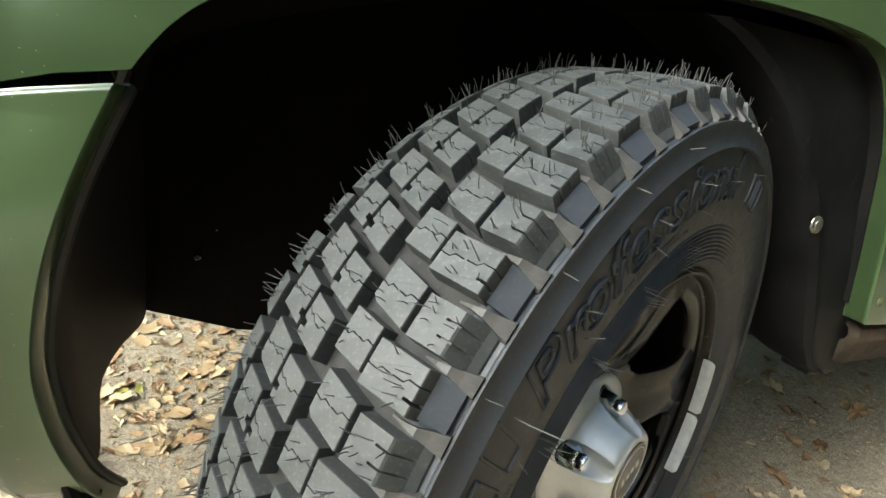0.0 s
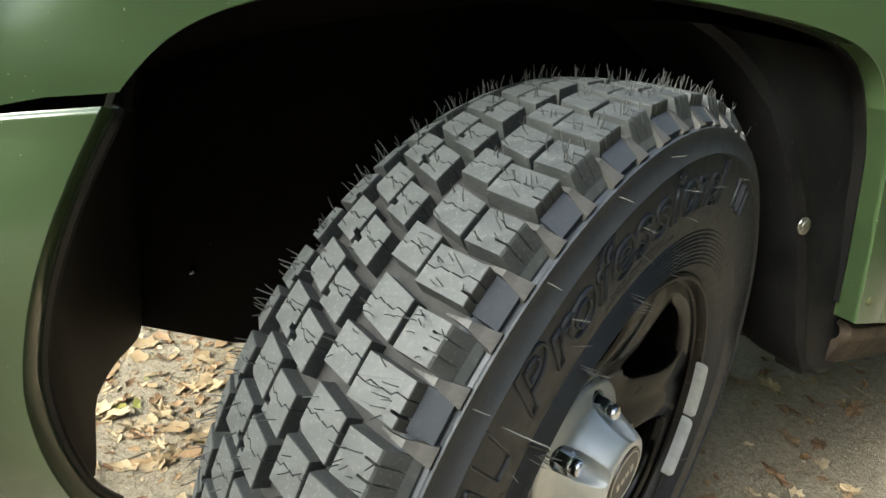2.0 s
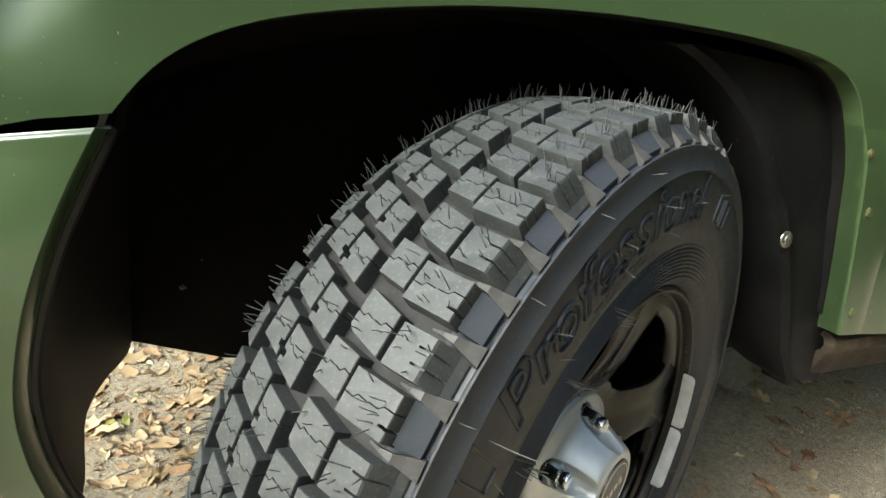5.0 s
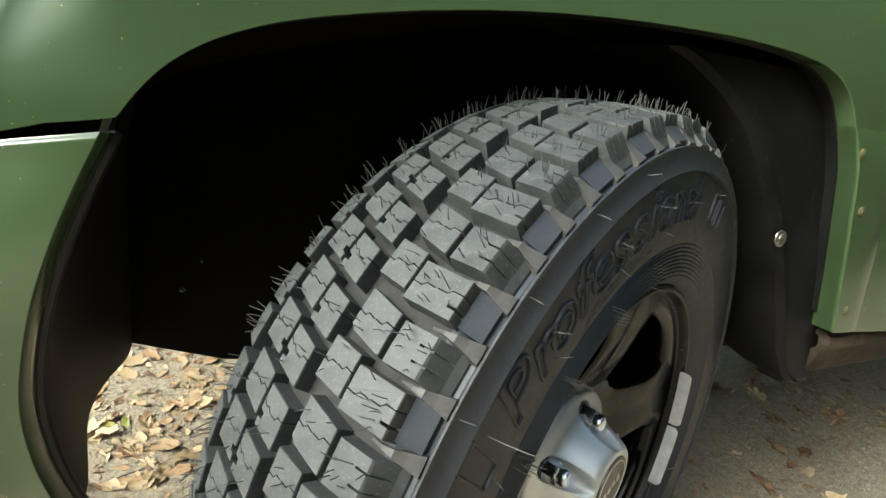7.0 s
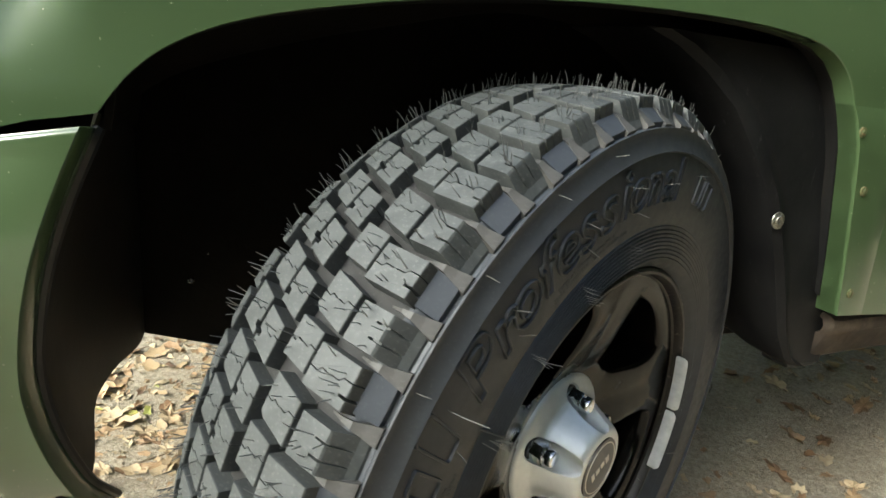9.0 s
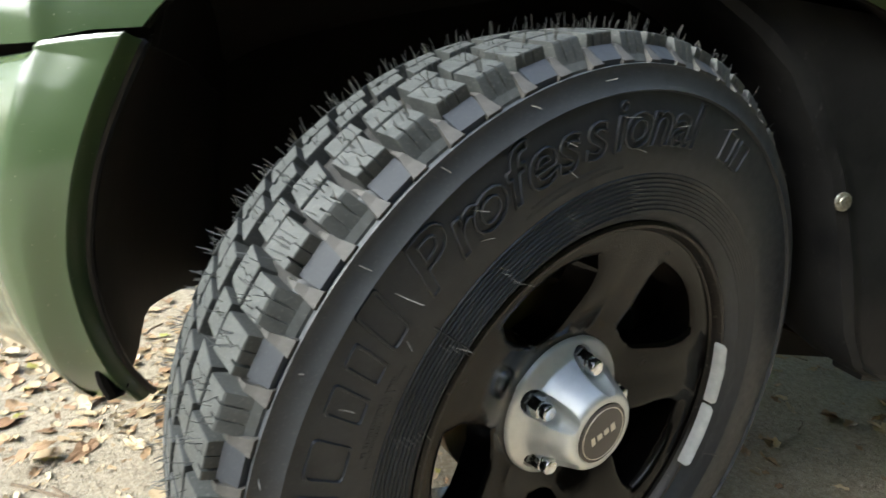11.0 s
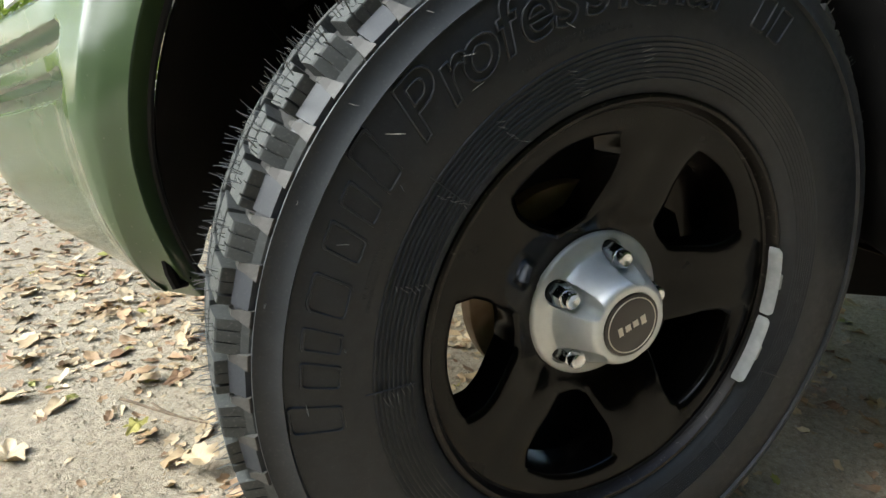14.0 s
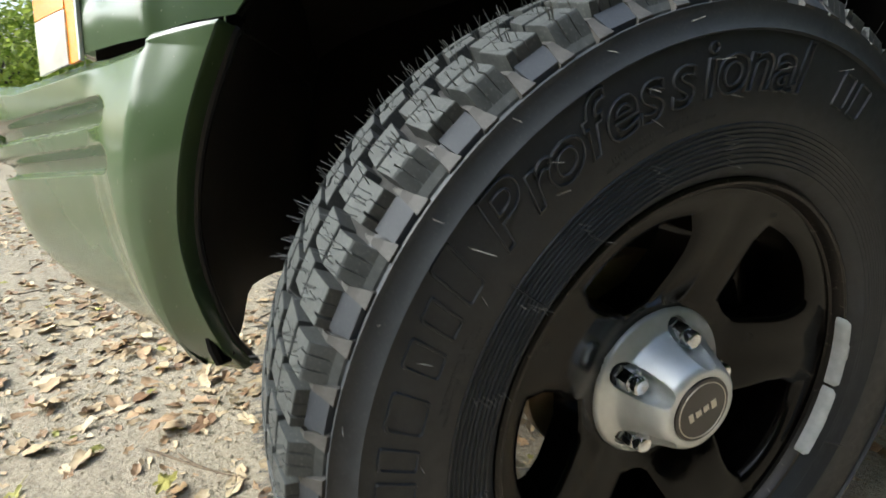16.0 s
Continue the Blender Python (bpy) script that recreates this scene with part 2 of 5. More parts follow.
def share(name, me, parent=None, label="", at=None):
    ob = new(name, me)
    ob.parent = parent
    if at is not None:
        ob.matrix_basis = at
    if label:
        ob["label"] = label
    return ob


def lathe(bm, profile, seg=128, closed=False, a0=0.0, a1=2 * math.pi):
    """Sweeps (height, radius) pairs round the local z axis."""
    full = abs(a1 - a0 - 2 * math.pi) < 1e-6
    count = seg if full else seg + 1
    rings = []
    for k in range(count):
        a = a0 + (a1 - a0) * k / seg
        rings.append([bm.verts.new((r * math.cos(a), r * math.sin(a), s)) for s, r in profile])
    last = len(profile) if closed else len(profile) - 1
    for k in range(seg):
        p, q = rings[k], rings[(k + 1) % count]
        for i in range(last):
            j = (i + 1) % len(profile)
            bm.faces.new((p[i], q[i], q[j], p[j]))
    if closed and not full:
        bm.faces.new(rings[0])
        bm.faces.new(rings[-1])
    return bm


def sheet(bm, rows):
    """Skins a grid of points."""
    vs = [[bm.verts.new(p) for p in row] for row in rows]
    for a, b in zip(vs, vs[1:]):
        for i in range(len(a) - 1):
            bm.faces.new((a[i], a[i + 1], b[i + 1], b[i]))
    return vs


def thicken(bm, depth):
    bmesh.ops.recalc_face_normals(bm, faces=bm.faces)
    bmesh.ops.solidify(bm, geom=bm.faces[:], thickness=depth)
    return bm


def tube(bm, points, radii, sides=6, cap=True):
    """A tapered tube along points."""
    pts = [Vector(p) for p in points]
    rings = []
    for i, p in enumerate(pts):
        d = (pts[min(i + 1, len(pts) - 1)] - pts[max(i - 1, 0)]).normalized()
        side = d.orthogonal().normalized()
        if rings:
            side = (last_side - d * last_side.dot(d)).normalized()
        last_side = side
        up = d.cross(side)
        rings.append([bm.verts.new(p + radii[i] * (math.cos(2 * math.pi * k / sides) * side + math.sin(2 * math.pi * k / sides) * up)) for k in range(sides)])
    for a, b in zip(rings, rings[1:]):
        for k in range(sides):
            bm.faces.new((a[k], a[(k + 1) % sides], b[(k + 1) % sides], b[k]))
    if cap:
        bm.faces.new(rings[0][::-1])
        bm.faces.new(rings[-1])
    return bm


def box(bm, x0, x1, y0, y1, z0, z1, bevel=0.0):
    made = bmesh.ops.create_cube(bm, size=1, matrix=Matrix.Translation(((x0 + x1) / 2, (y0 + y1) / 2, (z0 + z1) / 2)) @ Matrix.Diagonal((x1 - x0, y1 - y0, z1 - z0, 1)))
    if bevel:
        edges = list({e for v in made["verts"] for e in v.link_edges})
        bmesh.ops.bevel(bm, geom=edges, offset=bevel, segments=2, affect="EDGES", profile=0.6)
    return bm


def smooth_step(a, b, x):
    t = min(1.0, max(0.0, (x - a) / (b - a)))
    return t * t * (3 - 2 * t)


def along(table, x):
    """Smooth interpolation in a short table of (x, value)."""
    if x <= table[0][0]:
        return table[0][1]
    for (xa, va), (xb, vb) in zip(table, table[1:]):
        if x <= xb:
            return va + (vb - va) * (x - xa) / (xb - xa)
    return table[-1][1]


# ---- the car: one thing with its panels, liners and wheel ----
car = tagged(new("car"), "olive green off-road car with steered black-rimmed front wheel on dirt", "car")

# The wheel is steered outwards: local z is its axle, pointing out of the car.
HUB = Vector((0.0459, -0.0499, 0.3743))
AXLE = Vector((0.37643, -0.92623, 0.02026)).normalized()
WU = Vector((0, 0, 1)).cross(AXLE).normalized()
WV = AXLE.cross(WU)
wheel = new("wheel")
wheel.parent = car
wheel.matrix_basis = Matrix.Translation(HUB) @ Matrix((WU, WV, AXLE)).transposed().to_4x4()
wheel["label"] = "new all-terrain tyre on a black five-spoke rim"

RT = 0.3690          # tread radius on the crown
GROOVE = 0.0130      # depth of the tread
MID = -0.080         # axial middle of the tread


def crown(s):
    return RT - 0.9 * (s - MID) ** 2 - 7.0 * max(0.0, -0.126 - s) ** 2


def floor_r(s):
    return crown(s) - GROOVE


# carcass
side = [(-0.030, 0.2030), (-0.008, 0.2075), (-0.003, 0.2123), (0.002, 0.2162), (0.006, 0.2201)]
for k in range(9):      # fine concentric ribs over the bead
    r = 0.2230 + k * 0.00475
    s = 0.008 + 0.0125 * (r - 0.2230) / 0.0407
    side += [(s, r), (s + 0.0009, r + 0.0008), (s + 0.0009, r + 0.0016), (s, r + 0.0024)]
side += [(0.0215, 0.2681), (0.0228, 0.2827), (0.0232, 0.2972), (0.0222, 0.3147), (0.0200, 0.3292), (0.0228, 0.3303), (0.0224, 0.3311)]
side += [(0.0186, 0.3368), (0.0148, 0.3427), (0.0136, 0.3451), (0.0130, 0.3470), (0.0116, 0.3474), (0.0108, 0.3468), (0.0070, 0.3470), (-0.002, 0.3498), (-0.010, 0.3537), (-0.022, floor_r(-0.022))]
tread = [(s, floor_r(s)) for s in (-0.045, -0.065, -0.085, -0.105, -0.125, -0.145, -0.160)]
inner = [(-0.174, 0.333), (-0.187, 0.318), (-0.191, 0.298), (-0.189, 0.266), (-0.176, 0.2205), (-0.162, 0.2075), (-0.142, 0.203)]
part("tyre", lathe(bmesh.new(), side + tread + inner, 224), side_rubber, wheel, "black rubber tyre carcass with raised sidewall rings")

# floor between the blocks, its colour darkened for shade
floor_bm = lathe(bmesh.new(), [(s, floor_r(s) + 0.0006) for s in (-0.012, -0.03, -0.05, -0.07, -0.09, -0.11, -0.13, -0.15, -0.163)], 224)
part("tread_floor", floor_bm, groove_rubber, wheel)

ring = [(0.0222, 0.3300), (0.0234, 0.3305), (0.0228, 0.3314), (0.0191, 0.3370), (0.0153, 0.3430), (0.0141, 0.3453), (0.0135, 0.3473), (0.0120, 0.3477), (0.0106, 0.3471)]
part("edge_ring", lathe(bmesh.new(), ring, 224), ring_rubber, wheel, "smooth grey rubber ring below the tread")


def flatten(s, r):
    """The outer sidewall lies almost flush with the rim lip: draws it in, and in towards the hub."""
    w = smooth_step(0.215, 0.275, r) * smooth_step(-0.016, 0.006, s) * (1 - 0.45 * smooth_step(0.335, 0.356, r))
    return s - 0.013 * w, r - 0.0085 * w


def curved(s, a, r, s0, r0):
    """A point of a tread piece at axial s, arc angle a (radians) and radius r, relative to the piece's own origin."""
    s, r = flatten(s, r)
    return (r * math.cos(a) - r0, r * math.sin(a), s - s0)


def zigzag(p, q, jog, width, back):
    """Outline of a thin sipe that runs in from p towards q with a jog: out along one side and back along the other."""
    (ps, pa), (qs, qa) = p, q
    m1 = (ps + (qs - ps) * 0.42, pa + (qa - pa) * 0.42)
    m2 = (ps + (qs - ps) * 0.58, pa + (qa - pa) * 0.58 + jog)
    q = (qs, qa + jog)
    h = width / 2 * back
    return [(ps, pa - h), (m1[0], m1[1] - h), (m2[0], m2[1] - h), (q[0], q[1] - h), (q[0], q[1] + h), (m2[0], m2[1] + h), (m1[0], m1[1] + h), (ps, pa + h)]


def tread_piece(name, s0, s1, half, skew, notch=0, seed=0):
    """Mesh of one block: a skewed outline with two sipes and a corner notch, extruded from the groove floor."""
    rnd = random.Random(seed)
    mm = 1 / RT / 1000
    w = half
    k = skew / (s1 - s0)

    def ang(s, a):
        return a + k * (s - (s0 + s1) / 2)

    wid = s1 - s0
    out = [(s0, -w), (s1, -w)]
    # outer axial side, upwards
    out += [(s, a) for s, a in zigzag((s1, -w * 0.25 + rnd.uniform(-.1, .1) * w), (s1 - wid * 0.50, -w * 0.25), 2.8 * mm, 0.85 * mm, 1)]
    if notch == 4:
        out += [(s1, w * 0.38), (s1 - 0.006, w * 0.40), (s1 - 0.006, w * 0.52), (s1, w * 0.54)]
    if notch == 1:
        out += [(s1, w * 0.3), (s1 - 0.0035, w * 0.33), (s1 - 0.0035, w * 0.62), (s1, w * 0.65)]
    out += [(s1, w), (s0 + 0.004, w), (s0, w * 0.82)] if notch == 3 else [(s1, w), (s0, w)]
    if notch == 2:
        out += [(s0, w * 0.62), (s0 + 0.0042, w * 0.58), (s0 + 0.0042, w * 0.28), (s0, w * 0.22)]
    out += [(s, a) for s, a in zigzag((s0, w * -0.05 + rnd.uniform(-.1, .1) * w + (0.1 * w if notch != 2 else -0.2 * w)), (s0 + wid * 0.46, w * 0.2), -2.8 * mm, 0.85 * mm, -1)]
    bm = bmesh.new()
    sc = (s0 + s1) / 2
    r0 = crown(sc)
    top, cham, bot = [], [], []
    for s, a in out:
        aa = ang(s, a)
        top.append(bm.verts.new(curved(sc + (s - sc) * 0.965, aa * 0.975, crown(s), sc, r0)))
        cham.append(bm.verts.new(curved(s, aa, crown(s) - 0.0009, sc, r0)))
        grow = 1.06
        bot.append(bm.verts.new(curved(sc + (s - sc) * grow, aa * grow, floor_r(s) - 0.001, sc, r0)))
    n = len(out)
    for i in range(n):
        j = (i + 1) % n
        bm.faces.new((cham[i], cham[j], top[j], top[i]))
        bm.faces.new((bot[i], bot[j], cham[j], cham[i]))
    bm.faces.new(top)
    me = bpy.data.meshes.new(name)
    bmesh.ops.recalc_face_normals(bm, faces=bm.faces)
    bm.to_mesh(me)
    bm.free()
    me.materials.append(tread_rubber)
    return me, sc, r0


def wedge(bm, profile, t0, t1, s0, r0, flare=0.0):
    """Sweeps a closed (s, r) profile between two arc angles; flare widens it towards the foot."""
    low = min(r for _, r in profile)
    high = max(r for _, r in profile)
    loops = []
    for t, sign in ((t0, -1), (t1, 1)):
        loops.append([bm.verts.new(curved(s, t + sign * flare * (high - r) / (high - low), r, s0, r0)) for s, r in profile])
    a, b = loops
    for i in range(len(profile)):
        j = (i + 1) % len(profile)
        bm.faces.new((a[i], a[j], b[j], b[i]))
    bm.faces.new(a[::-1])
    bm.faces.new(b)
    return bm


def finish(name, bm, material):
    me = bpy.data.meshes.new(name)
    bmesh.ops.recalc_face_normals(bm, faces=bm.faces)
    bm.to_mesh(me)
    bm.free()
    me.materials.append(material)
    return me


DEG = math.pi / 180
PITCH = 360 / 33
# outer shoulder lug with two flank sipes
bm = bmesh.new()
sc, r0 = -0.018, crown(-0.018)
w = 1.98 * DEG
cut = 0.10 * DEG
eps = 0.01 * DEG


def lug_profile(slit):
    drop = 0.0036 if slit else 0.0
    return [(-0.0380, floor_r(-0.037) - 0.001), (-0.0368, crown(-0.0368) - 0.0006), (-0.0358, crown(-0.0358)), (-0.0205, crown(-0.0205)), (-0.0200, crown(-0.0200) - drop), (-0.0128, crown(-0.0128) - drop),
            (-0.0112 - drop * 0.3, crown(-0.0112) - 0.0009 - drop), (-0.0050 - drop * 0.4, 0.3572 - drop * 0.7), (0.0005, 0.3522), (0.0065, 0.3486), (0.0085, 0.3455)]


columns = [(-w, 0), (-0.75 * DEG - cut - eps, 0), (-0.75 * DEG - cut, 1), (-0.75 * DEG + cut, 1), (-0.75 * DEG + cut + eps, 0), (0.75 * DEG - cut - eps, 0), (0.75 * DEG - cut, 1), (0.75 * DEG + cut, 1), (0.75 * DEG + cut + eps, 0), (w, 0)]
rows = []
for t, slit in columns:
    grow = 0.22 * DEG if abs(t) == w else 0.0
    rows.append([curved(s, t + math.copysign(grow * (crown(s) - r) / 0.013, t), r, sc, r0) for s, r in lug_profile(slit)])
ends = sheet(bm, rows)
bm.faces.new(ends[0])
bm.faces.new(ends[-1][::-1])
siped_lug = (finish("shoulder_lug", bm, tread_rubber), sc, r0)

# outer shoulder lug that ends in a smooth panel
plain_lug = tread_piece("shoulder_lug", -0.0480, -0.0130, 2.06 * DEG, 0.1 * DEG, 4, 5)
bm = bmesh.new()
sc2, r02 = 0.0, 0.352
wedge(bm, [(-0.0130, 0.350), (-0.0120, 0.3562), (0.0080, 0.3508), (0.0088, 0.3462), (0.0, 0.347)], -2.02 * DEG, 2.02 * DEG, sc2, r02, 0.1 * DEG)
panel_piece = (finish("shoulder_panel", bm, panel_rubber), sc2, r02)

# buttress between two lugs, flaring to a tooth at the edge ring
bm = bmesh.new()
ts0, tr0 = 0.0, 0.352
top = [(-0.028, 0.3540, 0.10), (-0.018, 0.3562, 0.20), (-0.008, 0.3566, 0.38), (0.002, 0.3540, 0.66), (0.0112, 0.3495, 1.00)]
rows = []
for s, r, h in top:
    rows.append([curved(s, -h * DEG * 1.25, r - 0.006, ts0, tr0), curved(s, -h * DEG, r, ts0, tr0), curved(s, h * DEG, r, ts0, tr0), curved(s, h * DEG * 1.25, r - 0.006, ts0, tr0)])
vs = sheet(bm, rows)
bm.faces.new(vs[-1])
bm.faces.new(vs[0][::-1])
tooth_piece = (finish("shoulder_tooth", bm, rib_rubber), ts0, tr0)

kinds = {
    "c1": tread_piece("tread_block", -0.0686, -0.0406, 2.10 * DEG, 1.05 * DEG, 3, 1),
    "c1b": tread_piece("tread_block", -0.0734, -0.0499, 2.05 * DEG, 0.5 * DEG, 0, 2),
    "c2": tread_piece("tread_block", -0.1016, -0.0794, 2.05 * DEG, 0.95 * DEG, 2, 3),
    "c2b": tread_piece("tread_block", -0.1066, -0.0839, 2.05 * DEG, 1.15 * DEG, 2, 4),
    "c3": tread_piece("tread_block", -0.1271, -0.1039, 2.10 * DEG, 1.3 * DEG, 3, 6),
    "c3b": tread_piece("tread_block", -0.1314, -0.1094, 2.15 * DEG, 1.05 * DEG, 1, 7),
    "c4": tread_piece("inner_shoulder_lug", -0.1600, -0.1345, 2.30 * DEG, 0.5 * DEG, 1, 8),
    "c4b": tread_piece("inner_shoulder_lug", -0.1620, -0.1405, 2.10 * DEG, 0.6 * DEG, 2, 9),
}


def set_round(piece, degrees, name=None):
    me, s, r = piece
    a = radians(degrees)
    at = Matrix.Translation((r * math.cos(a), r * math.sin(a), s)) @ Matrix.Rotation(a, 4, "Z")
    return share(name or me.name.split(".")[0], me, wheel, "", at)


START = 129.14
for i in range(33):
    a = START + i * PITCH
    set_round(siped_lug, a)
    set_round(plain_lug, a + 5.2)
    set_round(panel_piece, a + 5.15)
    set_round(tooth_piece, a + 2.62)
    set_round(tooth_piece, a - 2.82)
    set_round(kinds["c1"], a - 0.75)
    set_round(kinds["c1b"], a + 4.2)
    set_round(kinds["c2"], a + 0.4)
    set_round(kinds["c2b"], a + 5.45)
    set_round(kinds["c3"], a - 1.5)
    set_round(kinds["c3b"], a + 3.8)
    set_round(kinds["c4"], a)
    set_round(kinds["c4b"], a + 5.2)

# moulding hairs on the tread, as new tyres have them
rnd = random.Random(4)
bm = bmesh.new()


def hair(s, deg, r, lean_s, lean_a, length, rad=0.00045):
    a = radians(deg)
    out = Vector((math.cos(a), math.sin(a), 0))
    tang = Vector((-math.sin(a), math.cos(a), 0))
    ax = Vector((0, 0, 1))
    p = out * (r - 0.0006) + ax * s
    d = (out + ax * lean_s + tang * lean_a).normalized()
    bend = (tang * rnd.uniform(-0.5, 0.5) + ax * rnd.uniform(-0.5, 0.5)) * length * 0.35
    pts = [p + d * length * f + bend * f * f for f in (0, 0.4, 0.75, 1.0)]
    tube(bm, pts, [rad, rad * 0.95, rad * 0.85, rad * 0.6], 3, False)


for i in range(33):
    a = START + i * PITCH
    for s0, s1, da, n in ((-0.034, -0.012, 0, 8), (-0.046, -0.018, 5.2, 7), (-0.066, -0.043, -0.75, 3), (-0.071, -0.052, 4.2, 3), (-0.099, -0.082, 0.4, 2), (-0.104, -0.086, 5.45, 2),
                           (-0.125, -0.106, -1.5, 2), (-0.129, -0.112, 3.8, 2), (-0.158, -0.137, 0, 8), (-0.160, -0.142, 5.2, 8)):
        for _ in range(n):
            s = rnd.uniform(s0, s1)
            hair(s, a + da + rnd.uniform(-1.7, 1.7), crown(s), rnd.uniform(-0.3, 0.45), rnd.uniform(-0.25, 0.25), rnd.uniform(0.006, 0.0145))
# whiskers that stand out of the sidewall, and short combs over the bead ribs
def whisker(deg, r, s, length, lean_r=0.0, lean_a=0.0, rad=0.0004):
    a = radians(deg)
    out, tang = Vector((math.cos(a), math.sin(a), 0)), Vector((-math.sin(a), math.cos(a), 0))
    p = out * r + Vector((0, 0, s - 0.0005))
    d = Vector((0, 0, 1)) * length + (out * lean_r + tang * lean_a) * length
    droop = (out * rnd.uniform(-0.07, 0.07) + tang * rnd.uniform(-0.07, 0.07)) * length
    tube(bm, [p, p + d * 0.4, p + d * 0.75 + droop * 0.5, p + d + droop], [rad, rad, rad * 0.9, rad * 0.6], 4, False)


for deg, r, length in ((116.1, 0.3427, 0.011), (103.8, 0.3396, 0.010), (129.6, 0.3443, 0.011), (112.6, 0.3104, 0.011), (101.0, 0.3127, 0.016), (97.8, 0.2866, 0.012), (112.8, 0.2895, 0.012), (129.5, 0.3098, 0.012),
                       (143.1, 0.3427, 0.011), (143.4, 0.3137, 0.030), (130.8, 0.2866, 0.013), (155.8, 0.3411, 0.010), (167.8, 0.3427, 0.011), (158.8, 0.3089, 0.012), (173.8, 0.2875, 0.012), (181.8, 0.3147, 0.012), (87.8, 0.3021, 0.012), (73.8, 0.3147, 0.012), (147.8, 0.2856, 0.011)):
    whisker(deg, r, along(((0.268, 0.0215), (0.297, 0.0232), (0.3300, 0.0222), (0.3368, 0.0186), (0.3450, 0.0136)), r), length, rnd.uniform(-0.3, 0.3), rnd.uniform(-0.5, 0.2))
for deg in (112.8, 129.0, 144.8, 96.3, 161.8, 182.8):
    for k in range(7):
        r = 0.2260 + 0.00475 * k
        whisker(deg + rnd.uniform(-0.3, 0.3) + 0.25 * k, r, 0.0085 + 0.0125 * (r - 0.2230) / 0.0407, rnd.uniform(0.008, 0.014), rnd.uniform(-0.2, 0.3), rnd.uniform(-0.3, 0.3), 0.00035)
tagged(part("moulding_hairs", bm, hair_rubber, wheel, "thin rubber moulding hairs of a new tyre"), kind="stuff")

# raised plain marks on the sidewall, in two runs, with rims
mark_rows = ((184.7, 1, 5.4), (177.9, 0, 4.8), (172.6, 0, 4.2), (166.0, 0, 6.6), (158.3, 0, 4.8), (152.7, 0, 4.0), (147.0, 1, 4.8), (138.4, 1, 5.4), (132.4, 0, 4.0), (127.8, 0, 4.4), (122.8, 1, 3.6),
             (118.0, 0, 4.4), (112.8, 0, 4.0), (107.2, 0, 4.0), (102.3, 1, 2.0), (98.0, 0, 4.6), (92.5, 0, 4.6), (87.0, 0, 4.4), (83.2, 1, 2.0), (75.8, 0, 4.2), (71.0, 0, 4.2), (66.2, 0, 4.2))


def side_s(r):
    return along(((0.268, 0.0215), (0.283, 0.0228), (0.297, 0.0232), (0.3146, 0.0222), (0.3287, 0.0205)), r)


def mark(deg, tall, wide):
    """A slanted plain bar as a raised outline, following the sidewall."""
    bm = bmesh.new()
    lo, hi = 0.2880, 0.3290 if tall else 0.3190
    mid_r, h = (lo + hi) / 2, (hi - lo) / 2
    half = radians(wide * 0.43) * mid_r
    corner = min(half, h) * 0.30
    outline = []
    for qx, qy, t0 in ((1, 1, 0), (-1, 1, 90), (-1, -1, 180), (1, -1, 270)):
        for k in range(5):
            t = radians(t0 + 22.5 * k)
            outline.append((qx * (half - corner) + corner * math.cos(t), qy * (h - corner) + corner * math.sin(t)))

    def at(x, y, inset, lift):
        x, y = x * max(0.02, 1 - inset / half), y * (1 - inset / h)
        r = mid_r + y
        a = radians(deg) - (x + 0.22 * y) / mid_r
        return (r * math.cos(a), r * math.sin(a), side_s(r) + lift)

    prof = [(0.0, -0.0004), (0.0006, 0.0018), (0.0021, 0.0018), (0.0028, -0.0003)]
    loops = [[bm.verts.new(at(x, y, inset, lift)) for x, y in outline] for inset, lift in prof]
    n = len(outline)
    for a, b in zip(loops, loops[1:]):
        for i in range(n):
            j = (i + 1) % n
            bm.faces.new((a[i], a[j], b[j], b[i]))
    return bm


for deg, tall, wide in mark_rows[:7] + mark_rows[-2:]:
    part("raised_mark", mark(deg, tall, wide), side_rubber, wheel)


def raised_letter(char, deg, size):
    """One slanted letter as a raised outline, bent along the sidewall."""
    cu = bpy.data.curves.new("letter", "FONT")
    cu.body, cu.size, cu.shear, cu.align_x = char, size, 0.22, "CENTER"
    cu.fill_mode, cu.bevel_depth, cu.bevel_resolution, cu.resolution_u = "NONE", 0.00095, 1, 4
    cu.offset = 0.0006
    tmp = new("letter", cu)
    bpy.context.view_layer.update()
    me = bpy.data.meshes.new_from_object(tmp.evaluated_get(bpy.context.evaluated_depsgraph_get()))
    bpy.data.objects.remove(tmp)
    bpy.data.curves.remove(cu)
    for v in me.vertices:
        r = 0.2880 + v.co.y
        a = radians(deg) - v.co.x * 1.18 / 0.305
        v.co = (r * math.cos(a), r * math.sin(a), side_s(min(0.3287, r)) + 0.0003 + v.co.z * 2.3)
    me.materials.clear()
    me.materials.append(side_rubber)
    me.name = "letter"
    return share("letter", me, wheel)


for char, (deg, tall, wide) in zip("Professional", mark_rows[7:19]):
    raised_letter(char, deg, 0.0555)
